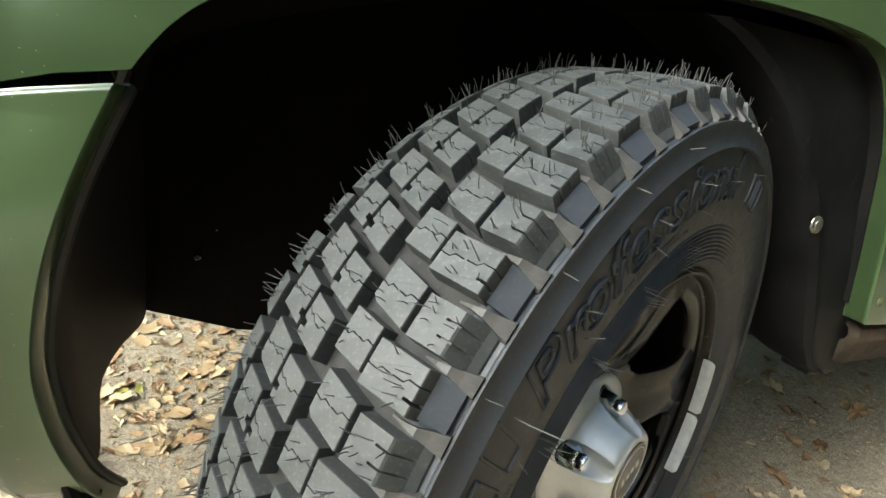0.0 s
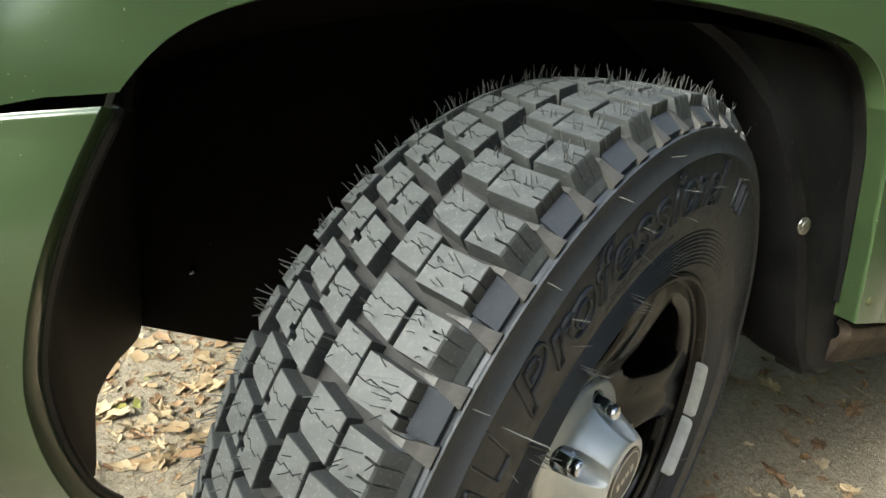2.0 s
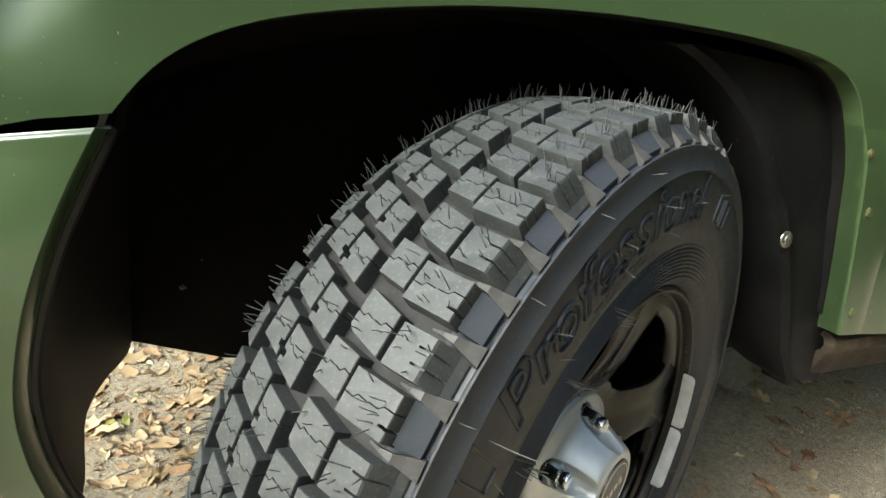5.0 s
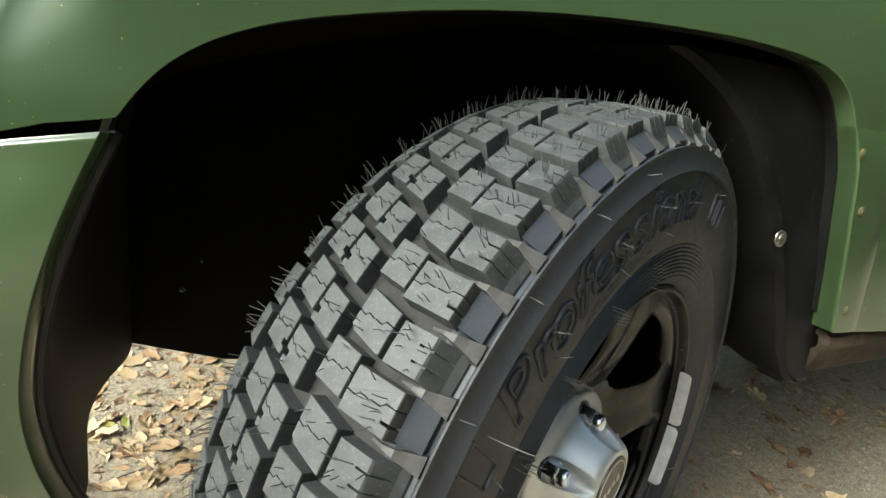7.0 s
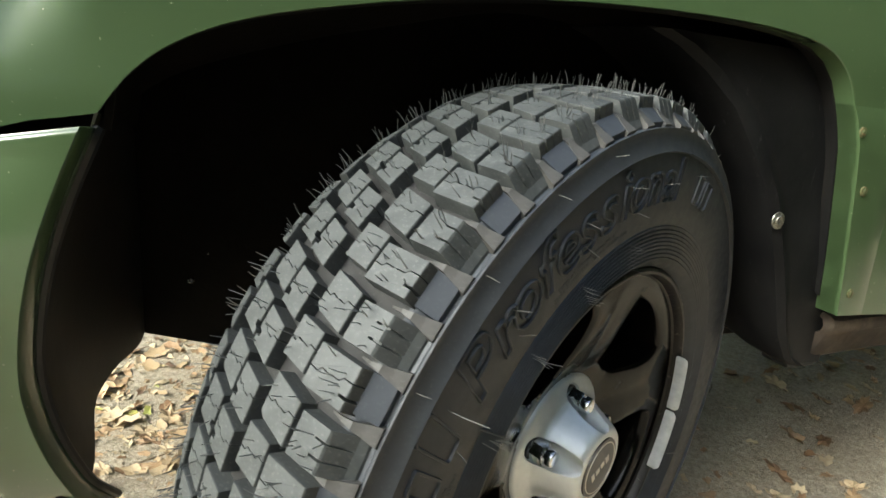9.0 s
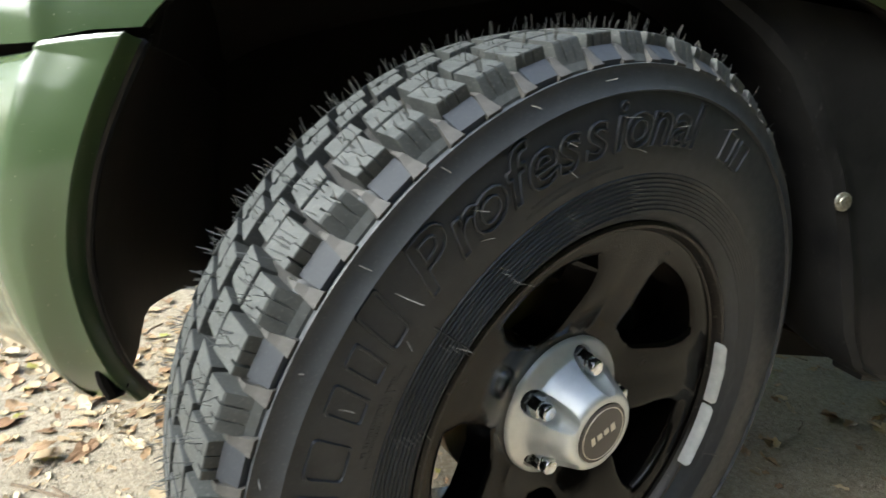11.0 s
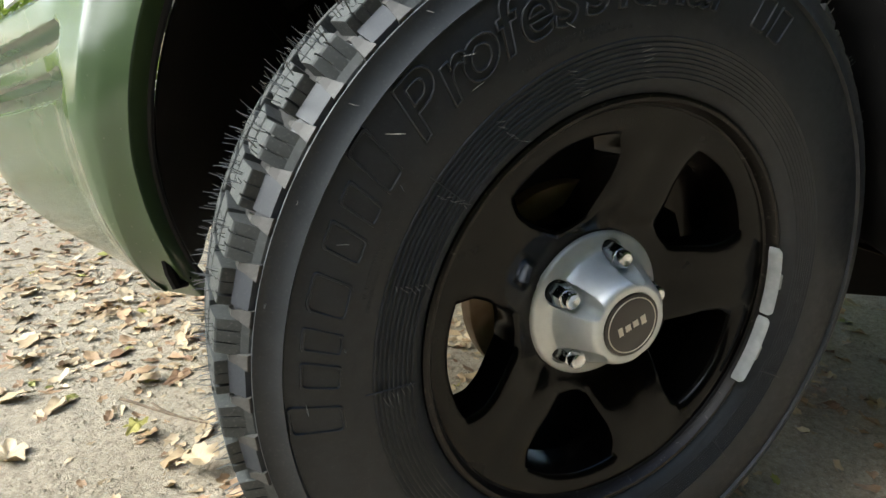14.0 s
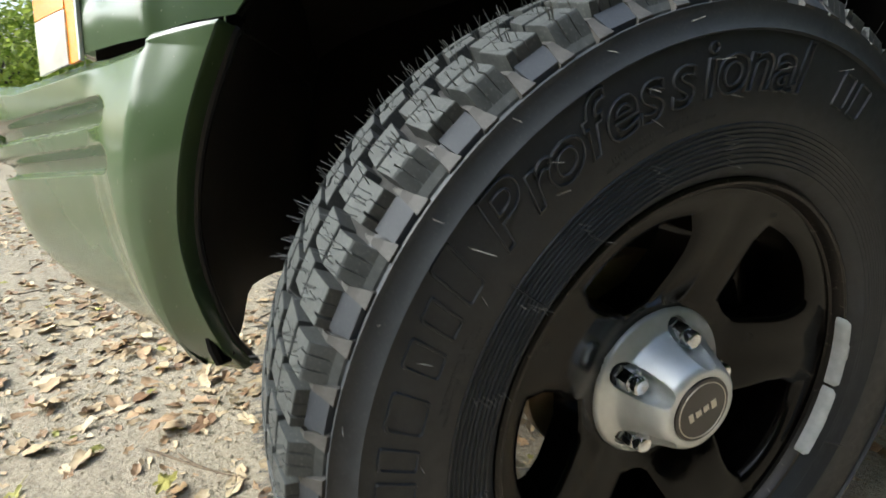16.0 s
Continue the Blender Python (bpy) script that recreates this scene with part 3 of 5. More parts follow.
for base_r, a0, a1, n in ((0.2785, 121, 104, 30), (0.2735, 122.5, 100, 38), (0.279, 166, 153, 24), (0.274, 168, 151, 30)):   # two lines of small moulded print, as bars
    bm = bmesh.new()
    for k in range(n):
        if rnd.random() < 0.18:
            continue
        a = radians(a0 + (a1 - a0) * (k + 0.5) / n)
        m = Matrix.Rotation(a, 4, "Z") @ Matrix.Translation((base_r, 0, side_s(base_r) + 0.0002))
        bmesh.ops.create_cube(bm, size=1, matrix=m @ Matrix.Diagonal((0.0028, abs(a1 - a0) / n * DEG * base_r * 0.6, 0.0008, 1)))
    tagged(part("moulded_print", bm, side_rubber, wheel, "", False), kind="stuff")
for deg in (144.3, 182.8, -24, -49):   # radial moulding seams over the bead ribs
    bm = bmesh.new()
    a = radians(deg)
    rows = []
    for r in (0.222, 0.235, 0.25, 0.262, 0.271):
        s = 0.0085 + 0.0125 * (r - 0.2230) / 0.0407 if r < 0.264 else side_s(r)
        rows.append([(r * math.cos(a + o / r), r * math.sin(a + o / r), s + l) for o, l in ((-0.0008, 0.0002), (-0.0004, 0.0009), (0.0004, 0.0009), (0.0008, 0.0002))])
    sheet(bm, rows)
    part("moulding_seam", bm, side_rubber, wheel)

for ob in wheel.children:
    if ob.name.split(".")[0] in ("tyre", "edge_ring", "raised_mark", "letter", "moulded_print", "moulding_seam", "moulding_hairs"):
        for v in ob.data.vertices:
            r = math.hypot(v.co.x, v.co.y)
            s, r1 = flatten(v.co.z, r)
            v.co = (v.co.x * r1 / r, v.co.y * r1 / r, s)

# rim: lip and barrel
lip = [(-0.016, 0.1985), (-0.0115, 0.2005), (-0.0105, 0.2020), (-0.0040, 0.2032), (-0.0005, 0.2052), (0.0, 0.2080), (-0.0015, 0.2108), (-0.006, 0.2120), (-0.014, 0.2105), (-0.03, 0.2035)]
part("rim_lip", lathe(bmesh.new(), lip, 160), lip_metal, wheel, "black rim lip with paint worn to metal")
barrel = [(-0.018, 0.2015), (-0.045, 0.194), (-0.085, 0.186), (-0.15, 0.188), (-0.185, 0.196), (-0.192, 0.206), (-0.19, 0.209), (-0.17, 0.204), (-0.09, 0.19), (-0.05, 0.198), (-0.02, 0.204)]
part("rim_barrel", lathe(bmesh.new(), barrel, 96, closed=True), rim_black, wheel)


def face_s(r):
    return along(((0.055, -0.054), (0.078, -0.0515), (0.09, -0.046), (0.105, -0.0385), (0.125, -0.0305), (0.145, -0.0245), (0.165, -0.0200), (0.185, -0.0170), (0.2005, -0.0125)), r)


# rim face: five sectors, each a spoke pair round one window
bm = bmesh.new()
NB = 64
for k in range(5):
    mid = radians(43.2 + 72 * k)
    win, edge = [], []
    for i in range(NB):
        t = 2 * math.pi * i / NB
        # window: rounded trapezoid in (radial, angular) terms
        cx, cy = math.cos(t), math.sin(t)
        m = max(abs(cx), abs(cy))
        qx, qy = cx / m, cy / m                    # square
        f = 0.72
        qx, qy = qx * f + cx * (1 - f) * 1.15, qy * f + cy * (1 - f) * 1.15
        r = 0.1395 + qx * 0.0400
        half = along(((0.098, 9.0), (0.110, 13.0), (0.125, 16.0), (0.14, 18.8), (0.16, 20.8), (0.179, 20.0)), r)
        win.append((r, mid + radians(qy * half)))
        bx, by = cx / m, cy / m
        rr = 0.128 + bx * 0.0725
        edge.append((rr, mid + radians(36 * by)))
    loops = []
    for f in (0.0, 0.2, 0.45, 0.7, 0.86, 0.95, 1.0):
        loop = []
        for (ra, aa), (rb, ab) in zip(edge, win):
            r = ra + (rb - ra) * f
            a = aa + (ab - aa) * f
            s = face_s(r) + 0.0012 * math.sin(math.pi * f) - (0.0 if f < 0.86 else 0.0003 if f < 0.95 else 0.0012 if f < 1 else 0.0035)
            loop.append(bm.verts.new((r * math.cos(a), r * math.sin(a), s)))
        loops.append(loop)
    for depth, shrink in ((-0.009, 0.975), (-0.026, 0.955), (-0.040, 0.95)):
        loop = []
        for r, a in win:
            rr = 0.1395 + (r - 0.1395) * shrink
            loop.append(bm.verts.new((rr * math.cos(a), rr * math.sin(a), face_s(r) + depth)))
        loops.append(loop)
    for p, q in zip(loops, loops[1:]):
        for i in range(NB):
            j = (i + 1) % NB
            bm.faces.new((p[i], p[j], q[j], q[i]))
bmesh.ops.remove_doubles(bm, verts=bm.verts, dist=0.0002)
part("rim_face", bm, rim_black, wheel, "glossy black five-spoke rim face with dust")
bm = lathe(bmesh.new(), [(-0.056, 0.079), (-0.058, 0.03), (-0.06, 0.0)], 48)
part("rim_hub", bm, rim_black, wheel)
# centre cap with five nut pockets
NUT0 = 84.7


def cap_s(r):
    return along(((0.0, 0.0050), (0.038, 0.0050), (0.0405, 0.0041), (0.0430, 0.0015), (0.0450, -0.0025), (0.0500, -0.0140), (0.0550, -0.0250), (0.0585, -0.0320), (0.0615, -0.0368), (0.0650, -0.0395), (0.0710, -0.0425), (0.0765, -0.0452), (0.0785, -0.0478), (0.0795, -0.0540)), r)


bm = bmesh.new()
rad = [0.0335 + i * (0.0795 - 0.0335) / 46 for i in range(47)]
NA = 360
grid = []
for i in range(NA):
    a = 2 * math.pi * i / NA
    row = []
    for r in rad:
        s = cap_s(r)
        for k in range(5):
            na = radians(NUT0 + 72 * k)
            x = r * math.cos(a - na)
            y = r * math.sin(a - na)
            if x <= 0:
                continue
            dx = max(0.0, 0.0530 - x) if x < 0.0530 else max(0.0, x - 0.0590)
            dist = math.hypot(dx, y)
            wall = smooth_step(0.0136, 0.0118, dist)
            if wall > 0:
                fl = along(((0.036, -0.020), (0.042, -0.034), (0.047, -0.0425), (0.053, -0.0465), (0.07, -0.0485)), x)
                s = min(s, s + (min(fl, s) - s) * wall)
        row.append((r * math.cos(a), r * math.sin(a), s))
    grid.append(row)
grid.append(grid[0])
sheet(bm, grid)
bmesh.ops.remove_doubles(bm, verts=bm.verts, dist=0.00001)
lathe(bm, [(0.0050, 0.0335), (0.0043, 0.0325), (0.0043, 0.0)], 64)
cap = part("centre_cap", bm, silver, wheel, "silver lacquered plastic centre cap")
for k in range(5):
    a = radians(NUT0 + 72 * k)
    at = Matrix.Translation((0.05715 * math.cos(a), 0.05715 * math.sin(a), -0.0465)) @ Matrix.Rotation(a + 0.3 * k, 4, "Z")
    bm = lathe(bmesh.new(), [(0.0, 0.0128), (0.0040, 0.0128), (0.0042, 0.0100), (0.0035, 0.0)], 24)
    part("nut_hole", bm, rubber_seal, wheel, "", True, at)
    bm = bmesh.new()
    hexa = [(0.0, 0.0118), (0.0175, 0.0118), (0.0200, 0.0110), (0.0206, 0.0094)]
    lathe(bm, hexa, 6)
    lathe(bm, [(0.0195, 0.0090), (0.0215, 0.0092), (0.0262, 0.0092), (0.0284, 0.0084), (0.0294, 0.0066), (0.0290, 0.0048), (0.0282, 0.0)], 24)
    part("lug_nut", bm, chrome, wheel, "chrome lug nut", True, at)
part("badge", lathe(bmesh.new(), [(0.0041, 0.0324), (0.0059, 0.0320), (0.0064, 0.0305), (0.0065, 0.0)], 64), badge_brown, wheel, "dark brown round badge")
part("badge_ring", lathe(bmesh.new(), [(0.0063, 0.0288), (0.00685, 0.0286), (0.00685, 0.0278), (0.0063, 0.0276)], 64), badge_silver, wheel)
for x, wd, h0, h1 in ((-0.0142, 0.0050, -0.0042, 0.0052), (-0.0052, 0.0064, -0.0034, 0.0034), (0.0040, 0.0064, -0.0034, 0.0034), (0.0134, 0.0060, -0.0058, 0.0036)):
    bm = box(bmesh.new(), x - wd / 2, x + wd / 2, h0, h1, 0.0064, 0.0070, 0.0002)
    part("badge_bar", bm, badge_silver, wheel, "", False, Matrix.Rotation(radians(23), 4, "Z"))

# two clip-on balance weights on the lip
for a0, a1 in ((16.2, -6.3), (-7.3, -30.0)):
    bm = bmesh.new()
    rows = []
    n = 22
    for i in range(n + 1):
        f = i / n
        a = radians(a0 + (a1 - a0) * f)
        e = min(1.0, math.sqrt(max(0.0, 1 - (1 - min(f, 1 - f) * 14) ** 2)) if min(f, 1 - f) * 14 < 1 else 1.0)
        e = max(0.25, e)
        ring = []
        for r, s in ((0.1978, -0.004), (0.1972, 0.0025), (0.1979, 0.0080), (0.2000, 0.0104), (0.2021, 0.0088), (0.2032, -0.002)):
            rr = 0.2000 + (r - 0.2000) * e
            ring.append((rr * math.cos(a), rr * math.sin(a), s if s < 0 else s * (0.5 + 0.5 * e)))
        rows.append(ring)
    vs = sheet(bm, rows)
    bm.faces.new(vs[0])
    bm.faces.new(vs[-1][::-1])
    part("balance_weight", bm, weight_grey, wheel, "grey clip-on balance weight")
    am = radians(a0 + (a1 - a0) * 0.52)
    at = Matrix.Rotation(am, 4, "Z")
    part("clip_tab", box(bmesh.new(), 0.2005, 0.2085, -0.0085, 0.0085, 0.0015, 0.0075, 0.0008), weight_grey, wheel, "", True, at)

# brake disc and hub seen through the windows
disc = [(-0.098, 0.030), (-0.098, 0.082), (-0.100, 0.084), (-0.100, 0.1175), (-0.101, 0.1185), (-0.121, 0.1185), (-0.122, 0.1175), (-0.122, 0.03)]
part("brake_disc", lathe(bmesh.new(), disc, 96, closed=True), disc_rust, wheel, "rusty tan cast-iron brake disc")
part("hub_bell", lathe(bmesh.new(), [(-0.058, 0.0), (-0.060, 0.070), (-0.066, 0.078), (-0.097, 0.080), (-0.125, 0.06), (-0.19, 0.05), (-0.20, 0.0)], 48), dark_metal, wheel)
bm = bmesh.new()
rows = []
for i in range(13):
    a = radians(-40 + i * 6)
    rows.append([(r * math.cos(a), r * math.sin(a), s) for s, r in ((-0.08, 0.085), (-0.078, 0.12), (-0.08, 0.152), (-0.11, 0.158), (-0.145, 0.15), (-0.145, 0.085))])
vs = sheet(bm, rows)
bm.faces.new(vs[0])
bm.faces.new(vs[-1][::-1])
part("brake_caliper", bm, dark_metal, wheel)

# ---- body panels ----
PLAN = ((-1.03, 0.92), (-1.025, 0.80), (-1.01, 0.67), (-0.985, 0.57), (-0.94, 0.485), (-0.88, 0.412), (-0.80, 0.336), (-0.716, 0.258), (-0.634, 0.178), (-0.606, 0.149), (-0.585, 0.1275), (-0.570, 0.1117), (-0.561, 0.1023), (-0.5555, 0.0966), (-0.552, 0.0934), (-0.5485, 0.0912), (-0.545, 0.0897), (-0.535, 0.0866), (-0.50, 0.0765), (-0.46, 0.0690), (-0.42, 0.0668), (-0.38, 0.0662), (-0.34, 0.066), (-0.2, 0.066), (0.0, 0.066), (0.2, 0.066), (0.5, 0.068), (0.8, 0.070))


def resample(points, n, smooth=True):
    """Points at even steps along a polyline, softened by a Catmull-Rom curve."""
    pts = [Vector(p) for p in points]
    if smooth:
        fine = []
        ext = [pts[0] * 2 - pts[1]] + pts + [pts[-1] * 2 - pts[-2]]
        for i in range(1, len(ext) - 2):
            p0, p1, p2, p3 = ext[i - 1:i + 3]
            for k in range(8):
                t = k / 8
                fine.append(0.5 * (2 * p1 + (p2 - p0) * t + (2 * p0 - 5 * p1 + 4 * p2 - p3) * t * t + (3 * p1 - p0 - 3 * p2 + p3) * t ** 3))
        fine.append(pts[-1])
        pts = fine
    cum = [0.0]
    for a, b in zip(pts, pts[1:]):
        cum.append(cum[-1] + (b - a).length)
    out, j = [], 0
    for k in range(n):
        d = cum[-1] * k / (n - 1)
        while j < len(pts) - 2 and cum[j + 1] < d:
            j += 1
        f = (d - cum[j]) / max(1e-9, cum[j + 1] - cum[j])
        out.append(pts[j].lerp(pts[j + 1], min(1.0, max(0.0, f))))
    return out


plan_fine = resample([(x, y, 0) for x, y in PLAN], 1400)
plan_x, plan_d = np.array([p.x for p in plan_fine]), np.array([p.y for p in plan_fine])


SOFT_D = np.convolve(np.pad(plan_d, 20, mode="edge"), np.ones(41) / 41, mode="valid")
# the crease between side and front leans along this line (z, x)
CREASE = ((0.50, -0.578), (0.53, -0.573), (0.57, -0.563), (0.60, -0.556), (0.64, -0.546), (0.668, -0.536), (0.69, -0.540), (0.72, -0.540), (0.748, -0.528), (0.78, -0.512), (0.85, -0.485), (1.0, -0.430))


def plan_y(x, z=0.62):
    shift = (along(CREASE, z) + 0.551) * smooth_step(-0.655, -0.595, x) * smooth_step(along(CREASE, z) + 0.07, along(CREASE, z) + 0.018, x)
    sharp, soft = np.interp(x - shift, plan_x, plan_d), np.interp(x - shift, plan_x, SOFT_D)
    return float(sharp + (soft - sharp) * smooth_step(0.57, 0.49, z))


def bumper_top(x):
    return along(((-0.82, 0.629), (-0.616, 0.661), (-0.556, 0.671), (-0.538, 0.6740), (-0.510, 0.6825), (-0.4605, 0.6945)), x)


def fender_foot(x):
    return along(((-0.66, 0.658), (-0.615, 0.665), (-0.55, 0.675), (-0.535, 0.6785), (-0.515, 0.688), (-0.49, 0.6975), (-0.449, 0.706)), x)


def side_y(x, z):
    """Depth of the body side: flat along the car, wrapping round to the front, rolling in towards the bonnet."""
    y = plan_y(x, z)
    if z > 0.72:
        y += 0.15 * (z - 0.72)
    if z > 0.88:
        y += 1.6 * (z - 0.88) ** 2
    # above the crease the front corner leans back towards the bonnet
    c = along(CREASE, z)
    y += 0.8 * max(0.0, z - 0.715) * smooth_step(c + 0.004, c - 0.016, x)
    return y - 0.004 * math.exp(-((z - 0.83) / 0.05) ** 2)


# wheel arch edge (x, z), front to rear
ARCH = [(-0.449, 0.706), (-0.433, 0.731), (-0.414, 0.749), (-0.379, 0.769), (-0.341, 0.783), (-0.299, 0.794), (-0.213, 0.812), (-0.121, 0.826), (-0.025, 0.836), (0.09, 0.843), (0.20, 0.845),
        (0.290, 0.841), (0.350, 0.830), (0.385, 0.806), (0.403, 0.774), (0.414, 0.735), (0.425, 0.690), (0.438, 0.62), (0.449, 0.557), (0.458, 0.480)]
arch = resample([(x, 0, z) for x, z in ARCH], 120)
for _ in range(10):
    arch = [arch[0]] + [(a + b * 2 + c) / 4 for a, b, c in zip(arch, arch[1:], arch[2:])] + [arch[-1]]
OUTER = [(-0.6305, 0.662), (-0.6310, 0.75), (-0.630, 0.85), (-0.60, 0.96), (-0.40, 1.02), (0.0, 1.04), (0.40, 1.04), (0.72, 1.02), (0.80, 0.90), (0.80, 0.70), (0.80, 0.455)]
outer = resample([(x, 0, z) for x, z in OUTER], 120)


def arch_panel(k0, k1, proud=0.0, layers=46):
    bm = bmesh.new()
    rows = []
    for k in range(k0, k1):
        a, b = arch[k], outer[k]
        row = []
        for depth, dx in ((0.030, 0.0), (0.012, 0.0), (0.004, 0.0)):
            row.append((a.x, side_y(a.x, a.z) - proud + depth, a.z))
        for i in range(layers):
            f = (i / (layers - 1)) ** 1.5
            x, z = a.x + (b.x - a.x) * f, a.z + (b.z - a.z) * f
            lip = 0.0 if i else 0.0012
            if k < 14 and x < arch[0].x:
                foot = a.z + (fender_foot(x) - (arch[0].z + (outer[0].z - arch[0].z) * (x - arch[0].x) / (outer[0].x - arch[0].x)))
                z += (foot - a.z) * (1 - k / 14)
            row.append((x, side_y(x, z) - proud + lip, z))
        rows.append(row)
    sheet(bm, rows)
    return thicken(bm, 0.0018)


SPLIT = min(range(len(arch)), key=lambda k: (arch[k].x < 0.3) * 9 + abs(arch[k].z - 0.772))
part("fender", arch_panel(0, len(arch)), paint, car, "olive green painted front fender with rolled wheel-arch lip")
bm = bmesh.new()
rows = []
for k in range(SPLIT, len(arch)):
    a = arch[k]
    row = [(a.x, side_y(a.x, a.z) + d, a.z) for d in (0.028, 0.012, 0.003)]
    for i in range(15):
        f = (i / 14) ** 1.4
        x = a.x + (0.80 - a.x) * f
        top = 0.772 - 0.004
        frac = (k - SPLIT) / (len(arch) - 1 - SPLIT)
        zt = a.z + ((top + (0.462 - top) * frac) - a.z) * f
        swell = 0.010 * smooth_step(0.50, 0.56, x)
        row.append((x, side_y(x, zt) - 0.0032 * min(1.0, frac * 18) + swell, zt))
    rows.append(row)
sheet(bm, rows)
part("lower_panel", thicken(bm, 0.0018), paint, car, "green lower panel behind the wheel with rivets")

for x, z in ((0.4195, 0.738), (0.4475, 0.661), (0.4745, 0.514)):
    y = side_y(x, z) - 0.0035
    bm = lathe(bmesh.new(), [(0.0, 0.0070), (0.0016, 0.0068), (0.0022, 0.0055), (0.0019, 0.0040), (0.0030, 0.0035), (0.0033, 0.0)], 20)
    part("rivet", bm, painted_rivet, car, "painted rivet with rust", True, pose(x, y, z, 90, 0, 0))

# bumper cover with two long recesses
EDGE = ((0.300, -0.485), (0.331, -0.493), (0.357, -0.501), (0.396, -0.508), (0.447, -0.514), (0.496, -0.516), (0.541, -0.511), (0.584, -0.502), (0.623, -0.490), (0.660, -0.4755), (0.694, -0.4605), (0.72, -0.455))
TUCK = ((0.28, 0.150), (0.300, 0.118), (0.331, 0.083), (0.36, 0.060), (0.40, 0.040), (0.45, 0.025), (0.50, 0.0145), (0.56, 0.0060), (0.60, 0.0035), (0.63, 0.0033), (0.66, 0.0034), (0.70, 0.0036))
bump_len = [0.0]
rear_to_front = [p for p in reversed(plan_fine) if p.x <= -0.452]
for a, b in zip(rear_to_front, rear_to_front[1:]):
    bump_len.append(bump_len[-1] + (b - a).length)

RF_X, RF_Y = np.array([p.x for p in rear_to_front]), np.array([p.y for p in rear_to_front])
bump_len = np.array(bump_len)


def plan_at(length):
    x = float(np.interp(length, bump_len, RF_X))
    y = float(np.interp(length, bump_len, RF_Y))
    return x, y


def plan_len(x):
    return float(np.interp(-x, -RF_X, bump_len))


TUCK_FINE = resample([(a, b, 0) for a, b in TUCK], 120)
TUCK_Z, TUCK_D = np.array([p.x for p in TUCK_FINE]), np.array([p.y for p in TUCK_FINE])


def tuck(z):
    return float(np.interp(z, TUCK_Z, TUCK_D))


def bumper_point(length, h, edge_in=0.0):
    """A point of the cover: h runs from 0 at its lower edge to 1 at its top edge."""
    x, y = plan_at(length)
    top = bumper_top(x)
    bot = along(((-1.02, 0.56), (-1.0, 0.50), (-0.96, 0.415), (-0.92, 0.375), (-0.82, 0.328), (-0.66, 0.306), (-0.50, 0.305), (-0.46, 0.315)), x)
    z = bot + (top - bot) * h
    xa, xb = x + 0.003, x - 0.003
    ya, yb = plan_y(xa, z), plan_y(xb, z)
    nx, ny = (yb - ya), -(xb - xa)
    m = math.hypot(nx, ny)
    nx, ny = nx / m, ny / m
    if ny > 0:
        nx, ny = -nx, -ny
    y = plan_y(x, z)
    inwards = tuck(z)
    edge = along(CREASE, z)
    # chamfer along the top of the front section
    inwards += 0.80 * max(0.0, z - (top - 0.0145)) * smooth_step(edge + 0.003, edge - 0.010, x)
    # recesses
    for gz in (0.601, 0.550):
        line = gz + 0.17 * (x + 0.606) + 0.003
        dz = abs(z - line)
        dx = max(0.0, x + 0.618)
        d = math.hypot(dx, dz)
        inwards += 0.019 * smooth_step(0.0170, 0.0070, d)
    # rolled top edge
    inwards += 0.004 * smooth_step(0.985, 1.0, h) ** 2
    return Vector((x - nx * inwards, y - ny * inwards, z))


EDGE_FINE = resample([(a, b, 0) for a, b in EDGE], 120)


def edge_x(z):
    return float(np.interp(z, [p.x for p in EDGE_FINE], [p.y for p in EDGE_FINE]))


bm = bmesh.new()
rows = []
steps = 210
rear_line = []
for j in range(171):
    h = 1 - (1 - j / 170) ** 1.25
    zz = 0.31 + (0.6935 - 0.31) * h
    l0 = plan_len(edge_x(zz))
    row = []
    first = bumper_point(l0, h)
    for dx, dy in ((0.0090, 0.034), (0.0082, 0.027), (0.0066, 0.018), (0.0045, 0.010), (0.0022, 0.0035), (0.0008, 0.0006)):
        row.append(first + Vector((dx, dy, 0)))
    rear_line.append(first.copy())
    for i in range(steps):
        f = i / (steps - 1)
        row.append(bumper_point(l0 + (bump_len[-1] - l0) * f ** 1.35, h))
    rows.append(row)
under = [Vector((p.x, p.y + 0.016, p.z + 0.002)) for p in rows[0]]
lip_row = [Vector((p.x + 0.004, p.y + 0.018, p.z + 0.001)) for p in rows[-1]]
sheet(bm, [under] + rows + [lip_row])
part("bumper_cover", bm, paint, car, "green bumper cover with two long recesses and dust specks")

bm = bmesh.new()
tube(bm, [p + Vector((0.0095, 0.036, 0)) for p in rear_line[::5]], [0.0050] * len(rear_line[::5]), 8)
part("edge_seal", bm, rubber_seal, car, "black rubber edge seal")

# near-black sheet behind the bumper's top edge, put in for the gap's shade
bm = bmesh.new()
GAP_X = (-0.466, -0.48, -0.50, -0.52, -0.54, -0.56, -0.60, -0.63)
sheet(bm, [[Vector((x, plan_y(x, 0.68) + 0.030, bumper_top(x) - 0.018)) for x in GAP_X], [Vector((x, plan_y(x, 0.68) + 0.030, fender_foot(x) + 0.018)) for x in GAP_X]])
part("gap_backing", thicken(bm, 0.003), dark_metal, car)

# corner lamp: amber strip, clear lens below, amber lens above, bright trim
def lamp_foot(x):
    return 0.6545 + 0.18 * (x + 0.635)


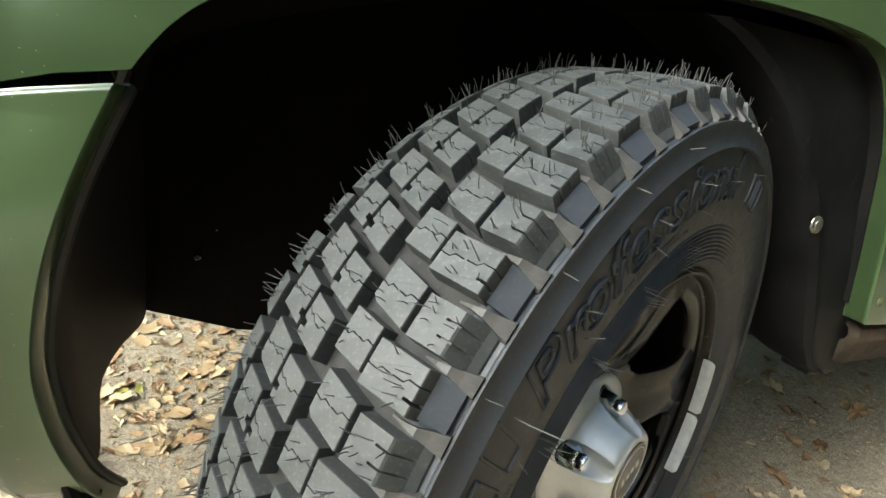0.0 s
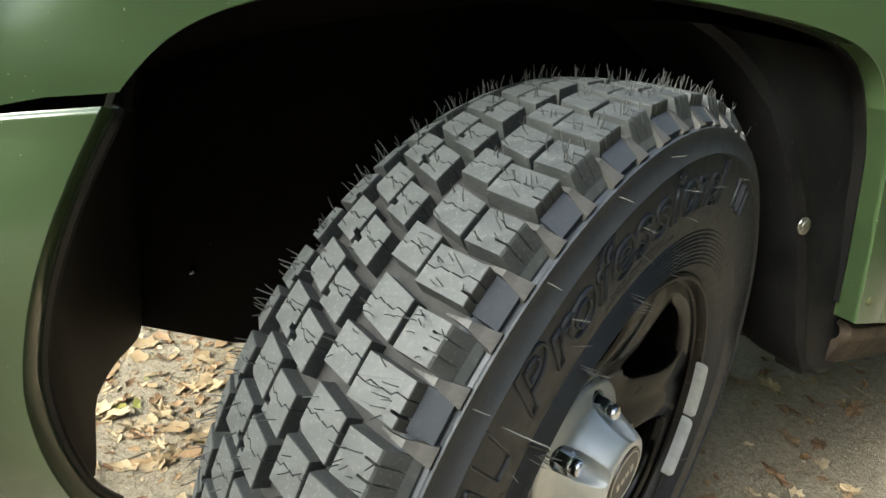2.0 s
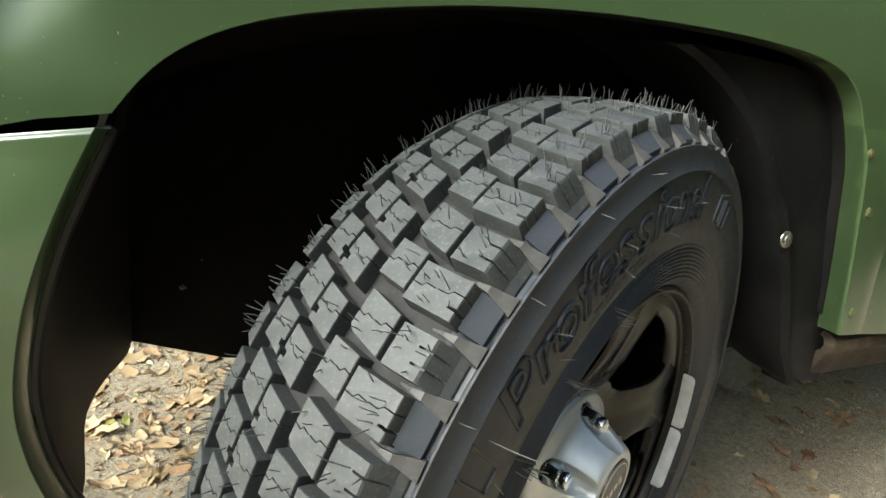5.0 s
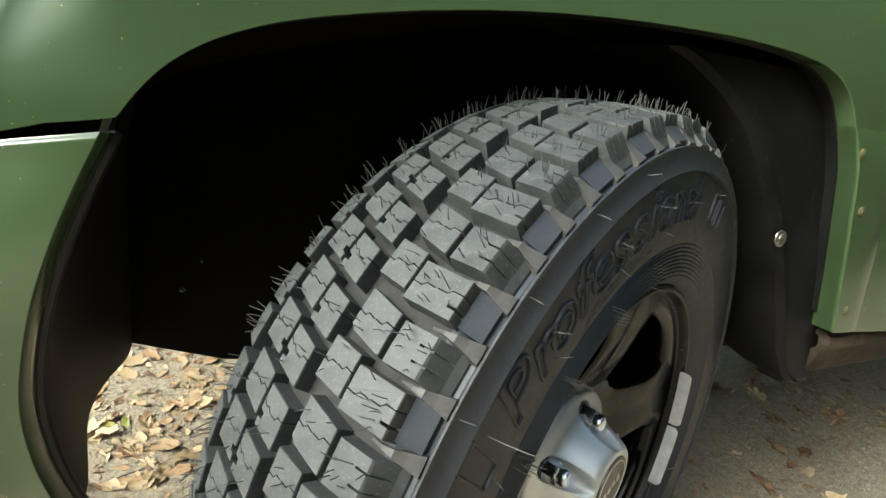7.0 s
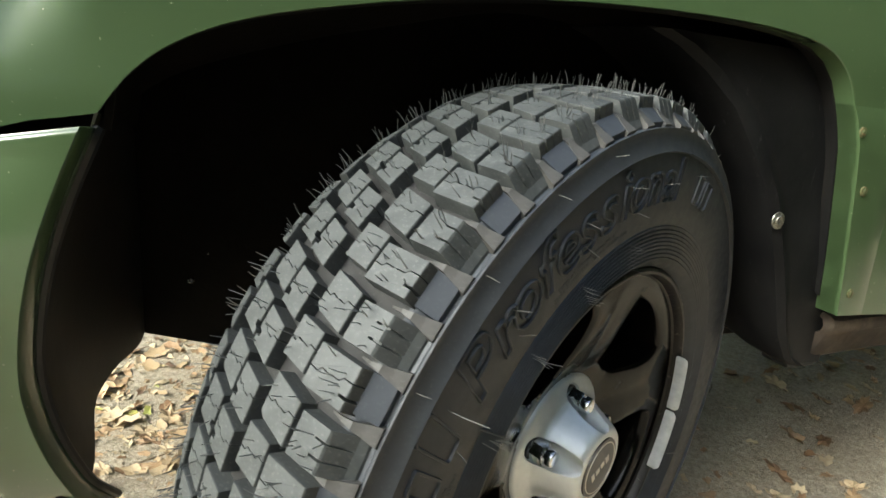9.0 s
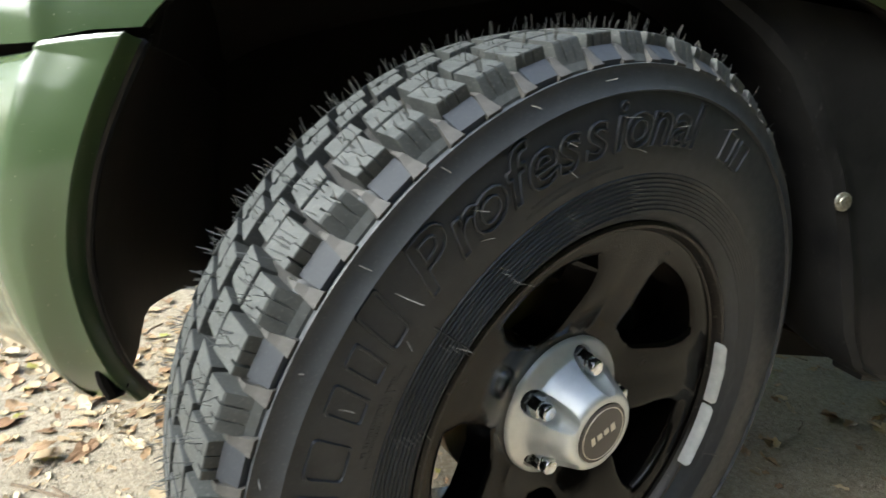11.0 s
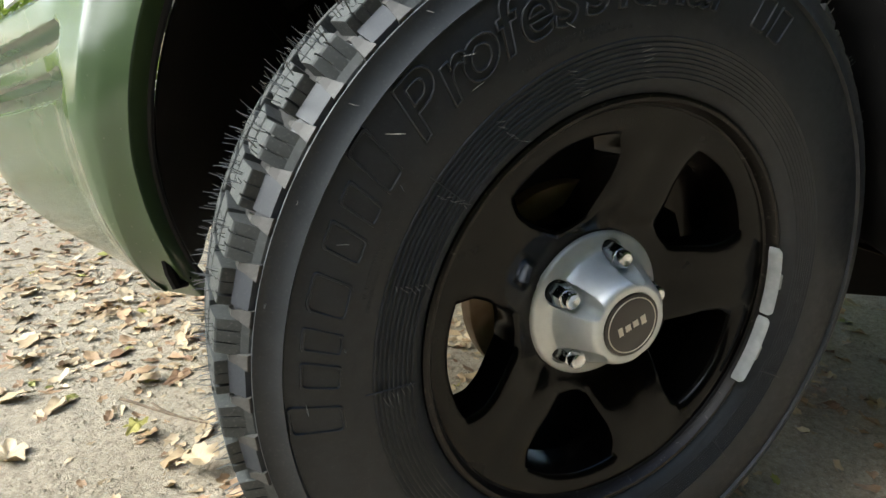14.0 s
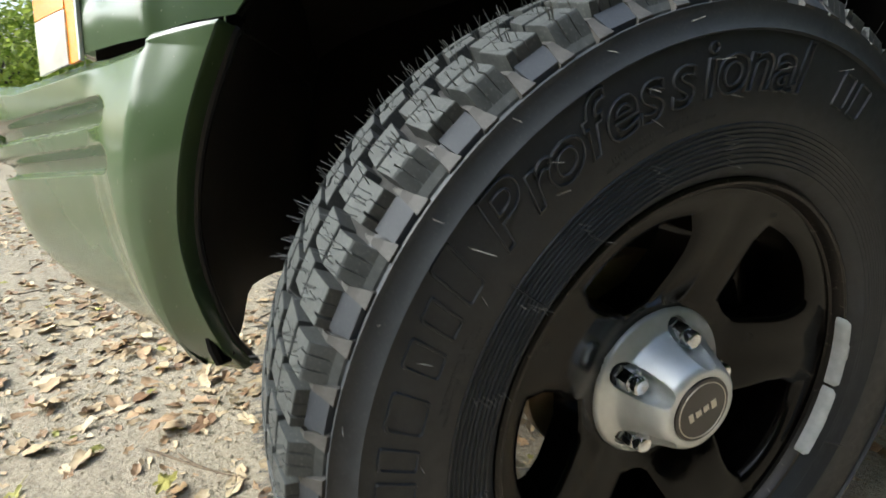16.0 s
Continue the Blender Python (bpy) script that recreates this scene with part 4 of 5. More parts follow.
def lamp_shell(xs, z_low, z_high, proud, bulge=0.0):
    """A curved lens between two heights, following the corner of the body."""
    bm = bmesh.new()
    rows = []
    for i in range(7):
        g = i / 6
        row = []
        for k in range(7):
            f = k / 6
            x = xs[0] + (xs[1] - xs[0]) * f
            z = z_low(x) + (z_high(x) - z_low(x)) * g
            row.append((x, plan_y(x) - proud - bulge * math.sin(math.pi * f) * math.sin(math.pi * (0.15 + 0.7 * g)), z))
        rows.append(row)
    sheet(bm, rows)
    return thicken(bm, 0.004)


lamp = part("corner_lamp", lamp_shell((-0.6365, -0.6555), lamp_foot, lambda x: 0.92, 0.0005), amber, car, "amber corner lamp with a clear lens")
part("clear_lens", lamp_shell((-0.6565, -0.724), lamp_foot, lambda x: 0.703 + 0.12 * (x + 0.69), 0.003, 0.004), clear_lens, lamp, "clear pale lens")
part("amber_lens", lamp_shell((-0.6565, -0.724), lambda x: 0.705 + 0.12 * (x + 0.69), lambda x: 0.92, 0.002, 0.003), amber, lamp)
part("lamp_trim", lamp_shell((-0.6325, -0.6358), lamp_foot, lambda x: 0.92, 0.001), silver, lamp, "bright trim strip")

# splash shield behind the wheel
bm = bmesh.new()
SHIELD = ((0.838, 0.315, 0.07), (0.825, 0.350, 0.11), (0.80, 0.382, 0.155), (0.76, 0.402, 0.205), (0.70, 0.418, 0.246), (0.65, 0.428, 0.284), (0.60, 0.430, 0.305), (0.55, 0.441, 0.326), (0.50, 0.450, 0.344), (0.45, 0.458, 0.362), (0.42, 0.463, 0.381), (0.405, 0.464, 0.391), (0.395, 0.464, 0.405), (0.389, 0.464, 0.425))
rows = []
for z, xo, xi in SHIELD:
    row = []
    for i in range(13):
        f = i / 12
        x = xo + 0.012 + (xi - xo - 0.012) * f
        y = 0.084 + 0.25 * max(0.0, z - 0.72) + 0.006 * math.sin(math.pi * f) * math.sin(z * 21) - 0.006 * math.exp(-((f - 0.93) / 0.06) ** 2)
        row.append((x, y, z))
    back = 0.25 * max(0.0, z - 0.72)
    row += [(xi - 0.004, 0.10 + back, z), (xi + 0.004, 0.16 + back, z), (xi + 0.06, 0.30 + back, z)]
    rows.append(row)
sheet(bm, rows)
part("splash_shield", thicken(bm, 0.0025), shield_plastic, car, "scuffed black plastic splash shield")
SCREW = (0.301, 0.0755, 0.6205)
bm = lathe(bmesh.new(), [(0.0, 0.0118), (0.0018, 0.0116), (0.0030, 0.0100), (0.0030, 0.0075), (0.0045, 0.0070), (0.0050, 0.0055), (0.0042, 0.0030), (0.0042, 0.0)], 24)
part("shield_screw", bm, steel, car, "corroded steel screw with washer", True, pose(*SCREW, 90, 0, 0))
bm = bmesh.new()
box(bm, 0.432, 0.500, 0.100, 0.150, 0.372, 0.400, 0.006)
box(bm, 0.445, 0.487, 0.0965, 0.110, 0.404, 0.412, 0.002)
part("shield_bracket", bm, dusty_plastic, car)

# sill
bm = bmesh.new()
prof = [(0.140, 0.470), (0.088, 0.466), (0.080, 0.461), (0.0775, 0.452), (0.080, 0.442), (0.088, 0.436), (0.094, 0.420), (0.102, 0.398), (0.118, 0.384), (0.16, 0.380), (0.30, 0.375)]
sheet(bm, [[(x, y + dy, z + dz) for y, z in prof] for x, dy, dz in ((0.487, 0.02, -0.004), (0.492, 0.006, 0.0), (0.505, 0.0, 0.0), (0.56, 0.0, 0.001), (0.7, 0.0, 0.001), (1.2, 0.0, 0.0), (2.2, 0.0, 0.0))])
part("sill", thicken(bm, 0.003), muddy_sill, car, "black sill with dried mud")

# front liner: a wall from the bumper's edge inwards, its lower edge rising a little
bm = bmesh.new()
rows = []
LOW = ((0.0, 0.330), (0.05, 0.349), (0.10, 0.377), (0.20, 0.380), (0.36, 0.368))
for i in range(17):
    d = 0.36 * i / 16
    low = along(LOW, d)
    row = []
    for j in range(21):
        z = low + (0.70 - low) * j / 20
        xo = edge_x(max(0.331, z)) + 0.011
        yo = plan_y(min(-0.4605, xo)) + tuck(max(z, 0.331)) + 0.038
        x = xo + (-0.446 - xo) * (d / 0.36) ** 0.7 + 0.005 * math.sin(14 * d + 8 * z) * math.sin(math.pi * d / 0.36)
        row.append((x, yo + (0.50 - yo) * d / 0.36, z))
    rows.append(row)
sheet(bm, rows)
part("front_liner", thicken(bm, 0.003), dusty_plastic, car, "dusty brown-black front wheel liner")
bm = bmesh.new()
tip = Vector((-0.492, 0.146, 0.335))
tube(bm, [tip + Vector((-0.008, -0.002, 0.035)), tip + Vector((-0.002, 0.002, 0.008)), tip + Vector((0.003, 0.008, -0.008)), tip + Vector((0.012, 0.014, -0.006)), tip + Vector((0.018, 0.018, 0.002))], [0.006, 0.008, 0.009, 0.006, 0.002], 8)
part("liner_tip", bm, black_plastic, car)

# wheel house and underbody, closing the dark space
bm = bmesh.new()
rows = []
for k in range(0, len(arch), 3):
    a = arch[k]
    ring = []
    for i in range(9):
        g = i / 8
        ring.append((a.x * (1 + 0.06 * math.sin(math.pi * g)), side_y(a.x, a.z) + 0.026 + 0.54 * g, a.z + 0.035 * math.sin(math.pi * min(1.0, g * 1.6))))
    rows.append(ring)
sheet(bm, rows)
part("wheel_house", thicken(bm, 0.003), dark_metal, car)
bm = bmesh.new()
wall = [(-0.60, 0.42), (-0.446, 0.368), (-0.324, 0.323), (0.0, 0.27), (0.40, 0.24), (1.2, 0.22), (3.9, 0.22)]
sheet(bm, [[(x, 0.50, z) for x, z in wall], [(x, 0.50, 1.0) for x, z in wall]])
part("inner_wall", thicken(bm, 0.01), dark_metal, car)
# bright metal discs on the inner wall, standing in for spots of light
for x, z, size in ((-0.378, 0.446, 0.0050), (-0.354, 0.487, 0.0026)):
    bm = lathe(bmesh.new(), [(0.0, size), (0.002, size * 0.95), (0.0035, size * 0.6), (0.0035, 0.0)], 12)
    part("liner_bolt", bm, chrome, car, "small bright disc standing in for a spot of light", True, pose(x, 0.487, z, 90, 0, 0))
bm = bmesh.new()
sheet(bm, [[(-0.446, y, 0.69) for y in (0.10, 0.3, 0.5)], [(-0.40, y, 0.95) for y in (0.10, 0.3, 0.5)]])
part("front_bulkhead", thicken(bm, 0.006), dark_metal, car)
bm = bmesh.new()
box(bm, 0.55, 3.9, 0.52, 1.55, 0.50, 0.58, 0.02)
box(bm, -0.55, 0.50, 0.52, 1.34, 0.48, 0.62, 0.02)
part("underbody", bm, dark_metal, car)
bm = bmesh.new()
box(bm, 0.81, 3.95, 0.085, 1.77, 0.62, 1.04, 0.05)
box(bm, 0.81, 3.95, 0.085, 0.13, 0.46, 0.66, 0.015)
box(bm, -0.62, 0.82, 0.17, 1.68, 0.985, 1.05, 0.03)
box(bm, -0.76, -0.62, 0.42, 1.48, 0.68, 1.02, 0.04)
box(bm, 1.2, 3.9, 0.20, 1.66, 1.03, 1.70, 0.12)
part("body_shell", bm, paint, car, "olive green body")
bm = tube(bmesh.new(), [(0.02, 0.12, 0.36), (0.0, 0.5, 0.34), (0.0, 1.3, 0.34)], [0.05, 0.055, 0.055], 16)
part("axle", bm, dark_metal, car)
bm = tube(bmesh.new(), [(-0.16, 0.14, 0.33), (-0.20, 0.5, 0.36), (-0.20, 1.3, 0.36)], [0.016, 0.016, 0.016], 10)
part("tie_rod", bm, dark_metal, car)


# the body as it stands on the uneven track over the steered wheel: its side, its front corner and the inside of the wheel house
SIDE_SET = Matrix(((0.8912, -0.1345, 0.0173, 0.0324), (-0.0212, 0.7826, 0.0909, -0.1026), (-0.0198, 0.0293, 0.8969, 0.0580), (0, 0, 0, 1)))
FRONT_SET = Matrix(((0.8796, -0.0917, 0.0449, 0.0084), (-0.0428, 0.8088, 0.0472, -0.1114), (-0.0914, -0.1352, 0.8837, 0.0509), (0, 0, 0, 1)))
INNER_SET = Matrix(((0.9606, -0.0643, 0.0240, 0.0524), (-0.1947, 0.9959, 0.1746, -0.2415), (0.1230, -0.1412, 0.8644, 0.1572), (0, 0, 0, 1)))


def settle(p, front, deep):
    """front: how far a point of the car follows the front corner; deep: whether it belongs to the inside of the wheel house."""
    out = (SIDE_SET @ p).lerp(FRONT_SET @ p, front)
    return out.lerp(INNER_SET @ p, smooth_step(0.15, 0.45, p.y) * smooth_step(0.3, -0.1, p.x)) if deep else out


FRONT_PARTS = {"bumper_cover", "edge_seal", "liner_tip", "corner_lamp", "clear_lens", "amber_lens", "lamp_trim"}
DEEP_PARTS = {"front_liner", "wheel_house", "inner_wall", "liner_bolt", "front_bulkhead", "underbody", "axle", "tie_rod"}
for ob in car.children_recursive:
    if ob is wheel or ob.parent is wheel:
        continue
    kind = ob.name.split(".")[0]
    deeper = Vector((0.030, 0.018, -0.008)) if "shield" in kind else Vector((0, 0, 0))
    for v in ob.data.vertices:
        p = ob.matrix_basis @ v.co
        v.co = settle(p, 1.0 if kind in FRONT_PARTS else smooth_step(-0.46, -0.64, p.x), kind in DEEP_PARTS) + deeper
    ob.matrix_basis = Matrix()


# ---- ground, one sheet to the horizon ----
def spread(n, near, far):
    k = np.linspace(-1, 1, n)
    return np.sign(k) * (near * np.abs(k) + (far - near) * np.abs(k) ** 6)


gx = spread(230, 3.2, 120.0) - 0.4
gy = spread(230, 3.2, 120.0) + 0.6


def ground_z(x, y):
    d = math.hypot(x, y)
    z = 0.010 * noise.noise(Vector((x * 1.3, y * 1.3, 0))) + 0.006 * noise.noise(Vector((x * 5, y * 5, 3))) + 0.0025 * noise.noise(Vector((x * 17, y * 17, 7)))
    return z * min(1.0, 6.0 / max(d, 0.1)) - 0.002


bm = bmesh.new()
sheet(bm, [[(x, y, ground_z(x, y)) for x in gx] for y in gy])
ground = tagged(part("ground", bm, soil), "dry pale brown dirt track strewn with leaves", "ground", kind="structure")


# ---- fallen leaves ----
def leaf_shape(rnd, lobes, size, detail=True):
    """A lobed dry leaf, folded along its midrib and curled: points and faces."""
    n = 26 if detail else 13
    pts, faces = [], []
    curl, fold, twist = rnd.uniform(-1.1, 1.9), rnd.uniform(0.05, 0.75), rnd.uniform(-0.5, 0.5)
    wide = rnd.uniform(0.36, 0.72)
    bulge = [rnd.uniform(-0.5, 0.5) for _ in range(4)]

    def bend(x, y):
        z = fold * abs(y) + curl * 0.55 * (x - 0.1) ** 2 + twist * x * y * 1.6 + 0.09 * math.sin(11 * x + 8 * bulge[0]) * math.cos(13 * y + 9 * bulge[1]) + 0.05 * math.sin(23 * x - 17 * y + 20 * bulge[2])
        return (x * size, y * size, z * size)

    rim = []
    for k in range(n):
        t = 2 * math.pi * k / n
        r = 0.5 * (0.86 + (0.15 if lobes else 0.05) * math.cos(lobes * t) + rnd.uniform(-0.13, 0.09))
        rim.append((r * math.cos(t), r * math.sin(t) * wide))
    if detail:
        mids = [(x * 0.5, y * 0.5) for x, y in rim]
        pts = [bend(0, 0)] + [bend(*p) for p in mids] + [bend(*p) for p in rim]
        for k in range(n):
            j = (k + 1) % n
            faces.append((0, 1 + k, 1 + j))
            faces.append((1 + k, 1 + n + k, 1 + n + j, 1 + j))
        a = len(pts)
        pts += [bend(-0.42, 0.012), bend(-0.42, -0.012), bend(-0.80, 0.0)]
        faces.append((a, a + 1, a + 2))
    else:
        pts = [bend(0, 0)] + [bend(*p) for p in rim]
        for k in range(n):
            faces.append((0, 1 + k, 1 + (k + 1) % n))
    return pts, faces


rnd = random.Random(11)
leaf_meshes = []
for mat, count in ((leaf_pale, 7), (leaf_brown, 6), (leaf_green, 3)):
    group = []
    for k in range(count):
        pts, faces = leaf_shape(rnd, rnd.choice((5, 6, 7, 7, 9)), 1.0)
        me = bpy.data.meshes.new("fallen_leaf")
        me.from_pydata(pts, [], faces)
        me.materials.append(mat)
        me.polygons.foreach_set("use_smooth", [True] * len(me.polygons))
        low = min(p[2] for p in pts)
        group.append((me, low))
    leaf_meshes.append(group)


def lay_leaf(kind, x, y, size, label):
    me, low = rnd.choice(leaf_meshes[kind])
    tilt = pose(0, 0, 0, rnd.uniform(-14, 14), rnd.uniform(-14, 14), rnd.uniform(0, 360))
    s = Matrix.Diagonal((size, size, size * rnd.uniform(0.5, 0.9), 1))
    m = tilt @ s
    lowest = min((m @ v.co).z for v in me.vertices)
    ob = share("fallen_leaf", me, None, "", Matrix.Translation((x, y, ground_z(x, y) - lowest - 0.0015)) @ m)
    tagged(ob, label, "leaf", "fallen leaves on the track")


KIND_LABEL = ("pale cream dry leaf lying on the dirt", "curled brown dry leaf lying on the dirt", "yellow-green fallen leaf lying on the dirt")


def in_tyre(x, y):
    p = Vector((x, y, 0)) - HUB
    return abs(p.dot(WU)) < 0.17 and -0.24 < p.dot(AXLE) < 0.05


lay_leaf(2, -0.615, 0.257, 0.065, KIND_LABEL[2])
lay_leaf(0, -0.486, 0.182, 0.075, KIND_LABEL[0])
for x, y, k, s in ((-0.855, 0.236, 2, 0.06), (-0.791, 0.206, 0, 0.08), (-0.961, 0.490, 0, 0.07), (-0.627, 0.439, 1, 0.08), (-0.691, 0.413, 1, 0.075), (-0.545, 0.447, 0, 0.06), (-0.513, 0.506, 1, 0.07), (-0.457, 0.371, 1, 0.08),
                   (0.757, 0.144, 1, 0.075), (0.906, 0.220, 1, 0.085), (0.974, 0.183, 1, 0.07), (1.209, 0.237, 1, 0.09), (1.130, 0.290, 1, 0.08), (0.692, 0.096, 0, 0.05), (1.217, 0.504, 0, 0.07), (1.086, 0.387, 0, 0.07), (0.877, 0.063, 0, 0.05)):
    lay_leaf(k, x, y, s, KIND_LABEL[k])
laid = 0
while laid < 275:
    if laid < 205:
        x, y = rnd.uniform(-1.9, -0.25), rnd.uniform(-0.1, 2.2)
    else:
        x, y = rnd.uniform(0.45, 2.2), rnd.uniform(0.0, 1.6)
    clump = noise.noise(Vector((x * 2.1, y * 2.1, 5)))
    if in_tyre(x, y) or clump < rnd.uniform(-0.45, 0.35):
        continue
    k = rnd.choices((0, 1, 2), (0.68, 0.28, 0.04) if x < 0 else (0.32, 0.66, 0.02))[0]
    lay_leaf(k, x, y, rnd.choice((0.024, 0.028, 0.032, 0.036, 0.042, 0.05, 0.06)) * rnd.uniform(0.85, 1.1), KIND_LABEL[k])
    laid += 1

for mat, count, seed, name in ((leaf_pale, 21000, 1, "pale dry leaf litter covering the track"), (leaf_brown, 13000, 2, "brown dry leaf litter covering the track"), (leaf_green, 900, 3, "scattered yellow-green fallen leaves")):
    rl = random.Random(seed)
    pts, faces = [], []
    stock = [leaf_shape(rl, rl.choice((5, 7)), 1.0, False) for _ in range(14)]
    done = 0
    while done < count:
        r = 7.5 * rl.random() ** 0.62 if done % 3 else 1.9 * rl.random() ** 0.5
        t = rl.uniform(0, 2 * math.pi)
        x, y = (-0.8 if done % 3 else -1.1) + r * math.cos(t), 0.9 + r * math.sin(t)
        if in_tyre(x, y) or noise.noise(Vector((x * 2.1, y * 2.1, 5))) < rl.uniform(-0.6, 0.5) or (x > 0.3 and rl.random() < 0.25):
            continue
        lp, lf = rl.choice(stock)
        size = rl.uniform(0.02, 0.062) if done % 3 else rl.uniform(0.010, 0.038)
        m = pose(0, 0, 0, rl.uniform(-18, 18), rl.uniform(-18, 18), rl.uniform(0, 360)) @ Matrix.Diagonal((size, size, size * 0.75, 1))
        q = [m @ Vector(p) for p in lp]
        lift = ground_z(x, y) - min(p.z for p in q) - 0.002
        base = len(pts)
        pts += [(p.x + x, p.y + y, p.z + lift) for p in q]
        faces += [tuple(base + i for i in f) for f in lf]
        done += 1
    me = bpy.data.meshes.new("leaf_litter")
    me.from_pydata(pts, [], faces)
    me.materials.append(mat)
    me.polygons.foreach_set("use_smooth", [True] * len(me.polygons))
    tagged(new("leaf_litter", me), name, "leaves", kind="stuff")

# crumbs of soil and bark between the leaves
rl = random.Random(8)
pts, faces = [], []
for _ in range(13000):
    x, y = rl.gauss(-0.8, 0.9) if rl.random() < 0.7 else rl.gauss(1.0, 0.5), rl.gauss(0.6, 0.8)
    if in_tyre(x, y):
        continue
    s = rl.uniform(0.001, 0.0042)
    z = ground_z(x, y) + s * 0.25
    m = pose(0, 0, 0, rl.uniform(0, 360), rl.uniform(0, 360), 0)
    b = len(pts)
    for p in ((s, 0, 0), (-s, 0, 0), (0, s * 0.8, 0), (0, -s * 0.7, 0), (0, 0, s * 0.7), (0, 0, -s * 0.7)):
        q = m @ Vector(p)
        pts.append((x + q.x, y + q.y, z + q.z))
    faces += [(b + i, b + j, b + k) for i, j, k in ((0, 2, 4), (2, 1, 4), (1, 3, 4), (3, 0, 4), (2, 0, 5), (1, 2, 5), (3, 1, 5), (0, 3, 5))]
me = bpy.data.meshes.new("soil_crumbs")
me.from_pydata(pts, [], faces)
me.materials.append(soil)
tagged(new("soil_crumbs", me), "small crumbs of dry soil on the track", "soil", kind="stuff")

rl = random.Random(21)
for k in range(26):
    x, y = (rl.uniform(-1.6, -0.35), rl.uniform(0.0, 1.6)) if k < 18 else (rl.uniform(0.6, 1.6), rl.uniform(0.1, 0.9))
    if in_tyre(x, y):
        continue
    t = rl.uniform(0, 2 * math.pi)
    d = Vector((math.cos(t), math.sin(t), 0))
    side_v = Vector((-d.y, d.x, 0))
    ln, rad = rl.uniform(0.05, 0.17), rl.uniform(0.0012, 0.003)
    pts = []
    for i in range(6):
        f = i / 5
        p = Vector((x, y, 0)) + d * ln * (f - 0.5) + side_v * 0.012 * math.sin(3 * f + k) 
        pts.append((p.x, p.y, ground_z(p.x, p.y) + rad * 0.8))
    tw = part("twig", tube(bmesh.new(), pts, [rad, rad, rad * 0.9, rad * 0.8, rad * 0.7, rad * 0.4], 6), twig_bark)
    tagged(tw, "thin dry twig lying on the dirt", "twig", "twigs on the track")


# ---- woods round the track; those out of view are added for shade ----
def make_crown(name, seed, clumps, per, radius, height, leaf, parent, base, mat=foliage):
    rc = random.Random(seed)
    pts, faces = [], []
    for _ in range(clumps):
        while True:
            c = Vector((rc.uniform(-1, 1), rc.uniform(-1, 1), rc.uniform(-1, 1)))
            if 0.25 < c.length < 1:
                break
        c = Vector((c.x * radius, c.y * radius, base + height * (0.5 + 0.5 * c.z)))
        cr = rc.uniform(0.25, 0.55) * radius * 0.45
        for _ in range(per):
            p = c + Vector((rc.gauss(0, cr), rc.gauss(0, cr), rc.gauss(0, cr * 0.7)))
            m = pose(0, 0, 0, rc.uniform(-60, 60), rc.uniform(-60, 60), rc.uniform(0, 360))
            s = leaf * rc.uniform(0.6, 1.3)
            b = len(pts)
            pts += [tuple(p + m @ Vector(q)) for q in ((-s, 0, 0), (-s * 0.3, s * 0.5, s * 0.12), (s * 0.5, s * 0.38, s * 0.1), (s, 0, 0), (s * 0.5, -s * 0.38, s * 0.1), (-s * 0.3, -s * 0.5, s * 0.12))]
            faces += [(b, b + 1, b + 2, b + 3), (b, b + 3, b + 4, b + 5)]
    me = bpy.data.meshes.new(name)
    me.from_pydata(pts, [], faces)
    me.materials.append(mat)
    return share(name, me, parent)


def make_tree(x, y, seed, tall=8.0, radius=2.4, base=1.6, leaf=0.11, clumps=70, per=34, mat=foliage):
    rc = random.Random(seed)
    tree = tagged(new("tree"), "broadleaf tree with green crown beside the track, in view or added for shade", "tree", "trees along the track")
    tree.matrix_basis = pose(x, y, ground_z(x, y) - 0.05)
    bm = bmesh.new()
    lean = Vector((rc.uniform(-0.06, 0.06), rc.uniform(-0.06, 0.06), 1))
    pts = [lean * (tall * 0.85 * f) + Vector((0.08 * math.sin(5 * f + seed), 0.08 * math.cos(4 * f), 0)) for f in (0, 0.05, 0.2, 0.4, 0.6, 0.8, 1.0)]
    tube(bm, pts, [0.17, 0.13, 0.115, 0.095, 0.07, 0.04, 0.015], 10)
    for k in range(9):
        f = rc.uniform(0.22, 0.85)
        p = lean * (tall * 0.85 * f)
        t = rc.uniform(0, 2 * math.pi)
        ln = radius * rc.uniform(0.5, 0.9)
        d = Vector((math.cos(t), math.sin(t), rc.uniform(0.2, 0.7))) * ln
        tube(bm, [p, p + d * 0.5 + Vector((0, 0, 0.1)), p + d], [0.045, 0.028, 0.008], 6)
    part("trunk", bm, bark, tree)
    make_crown("crown", seed, clumps, per, radius, tall - base, leaf, tree, base, mat)
    return tree


def make_bush(x, y, seed, tall=1.3, radius=0.9, leaf=0.06, clumps=40, per=30, mat=foliage):
    bush = tagged(new("bush"), "leafy green bush at the edge of the track, in view or added for shade", "bush", "bushes along the track")
    bush.matrix_basis = pose(x, y, ground_z(x, y) - 0.03)
    rc = random.Random(seed)
    bm = bmesh.new()
    for k in range(7):
        t = rc.uniform(0, 2 * math.pi)
        e = Vector((math.cos(t) * radius * 0.6, math.sin(t) * radius * 0.6, tall * rc.uniform(0.5, 0.9)))
        tube(bm, [(0, 0, 0), e * 0.5 + Vector((0, 0, 0.1)), e], [0.014, 0.01, 0.004], 5)
    part("stems", bm, bark, bush)
    make_crown("crown", seed, clumps, per, radius, tall, leaf, bush, 0.05, mat)
    return bush


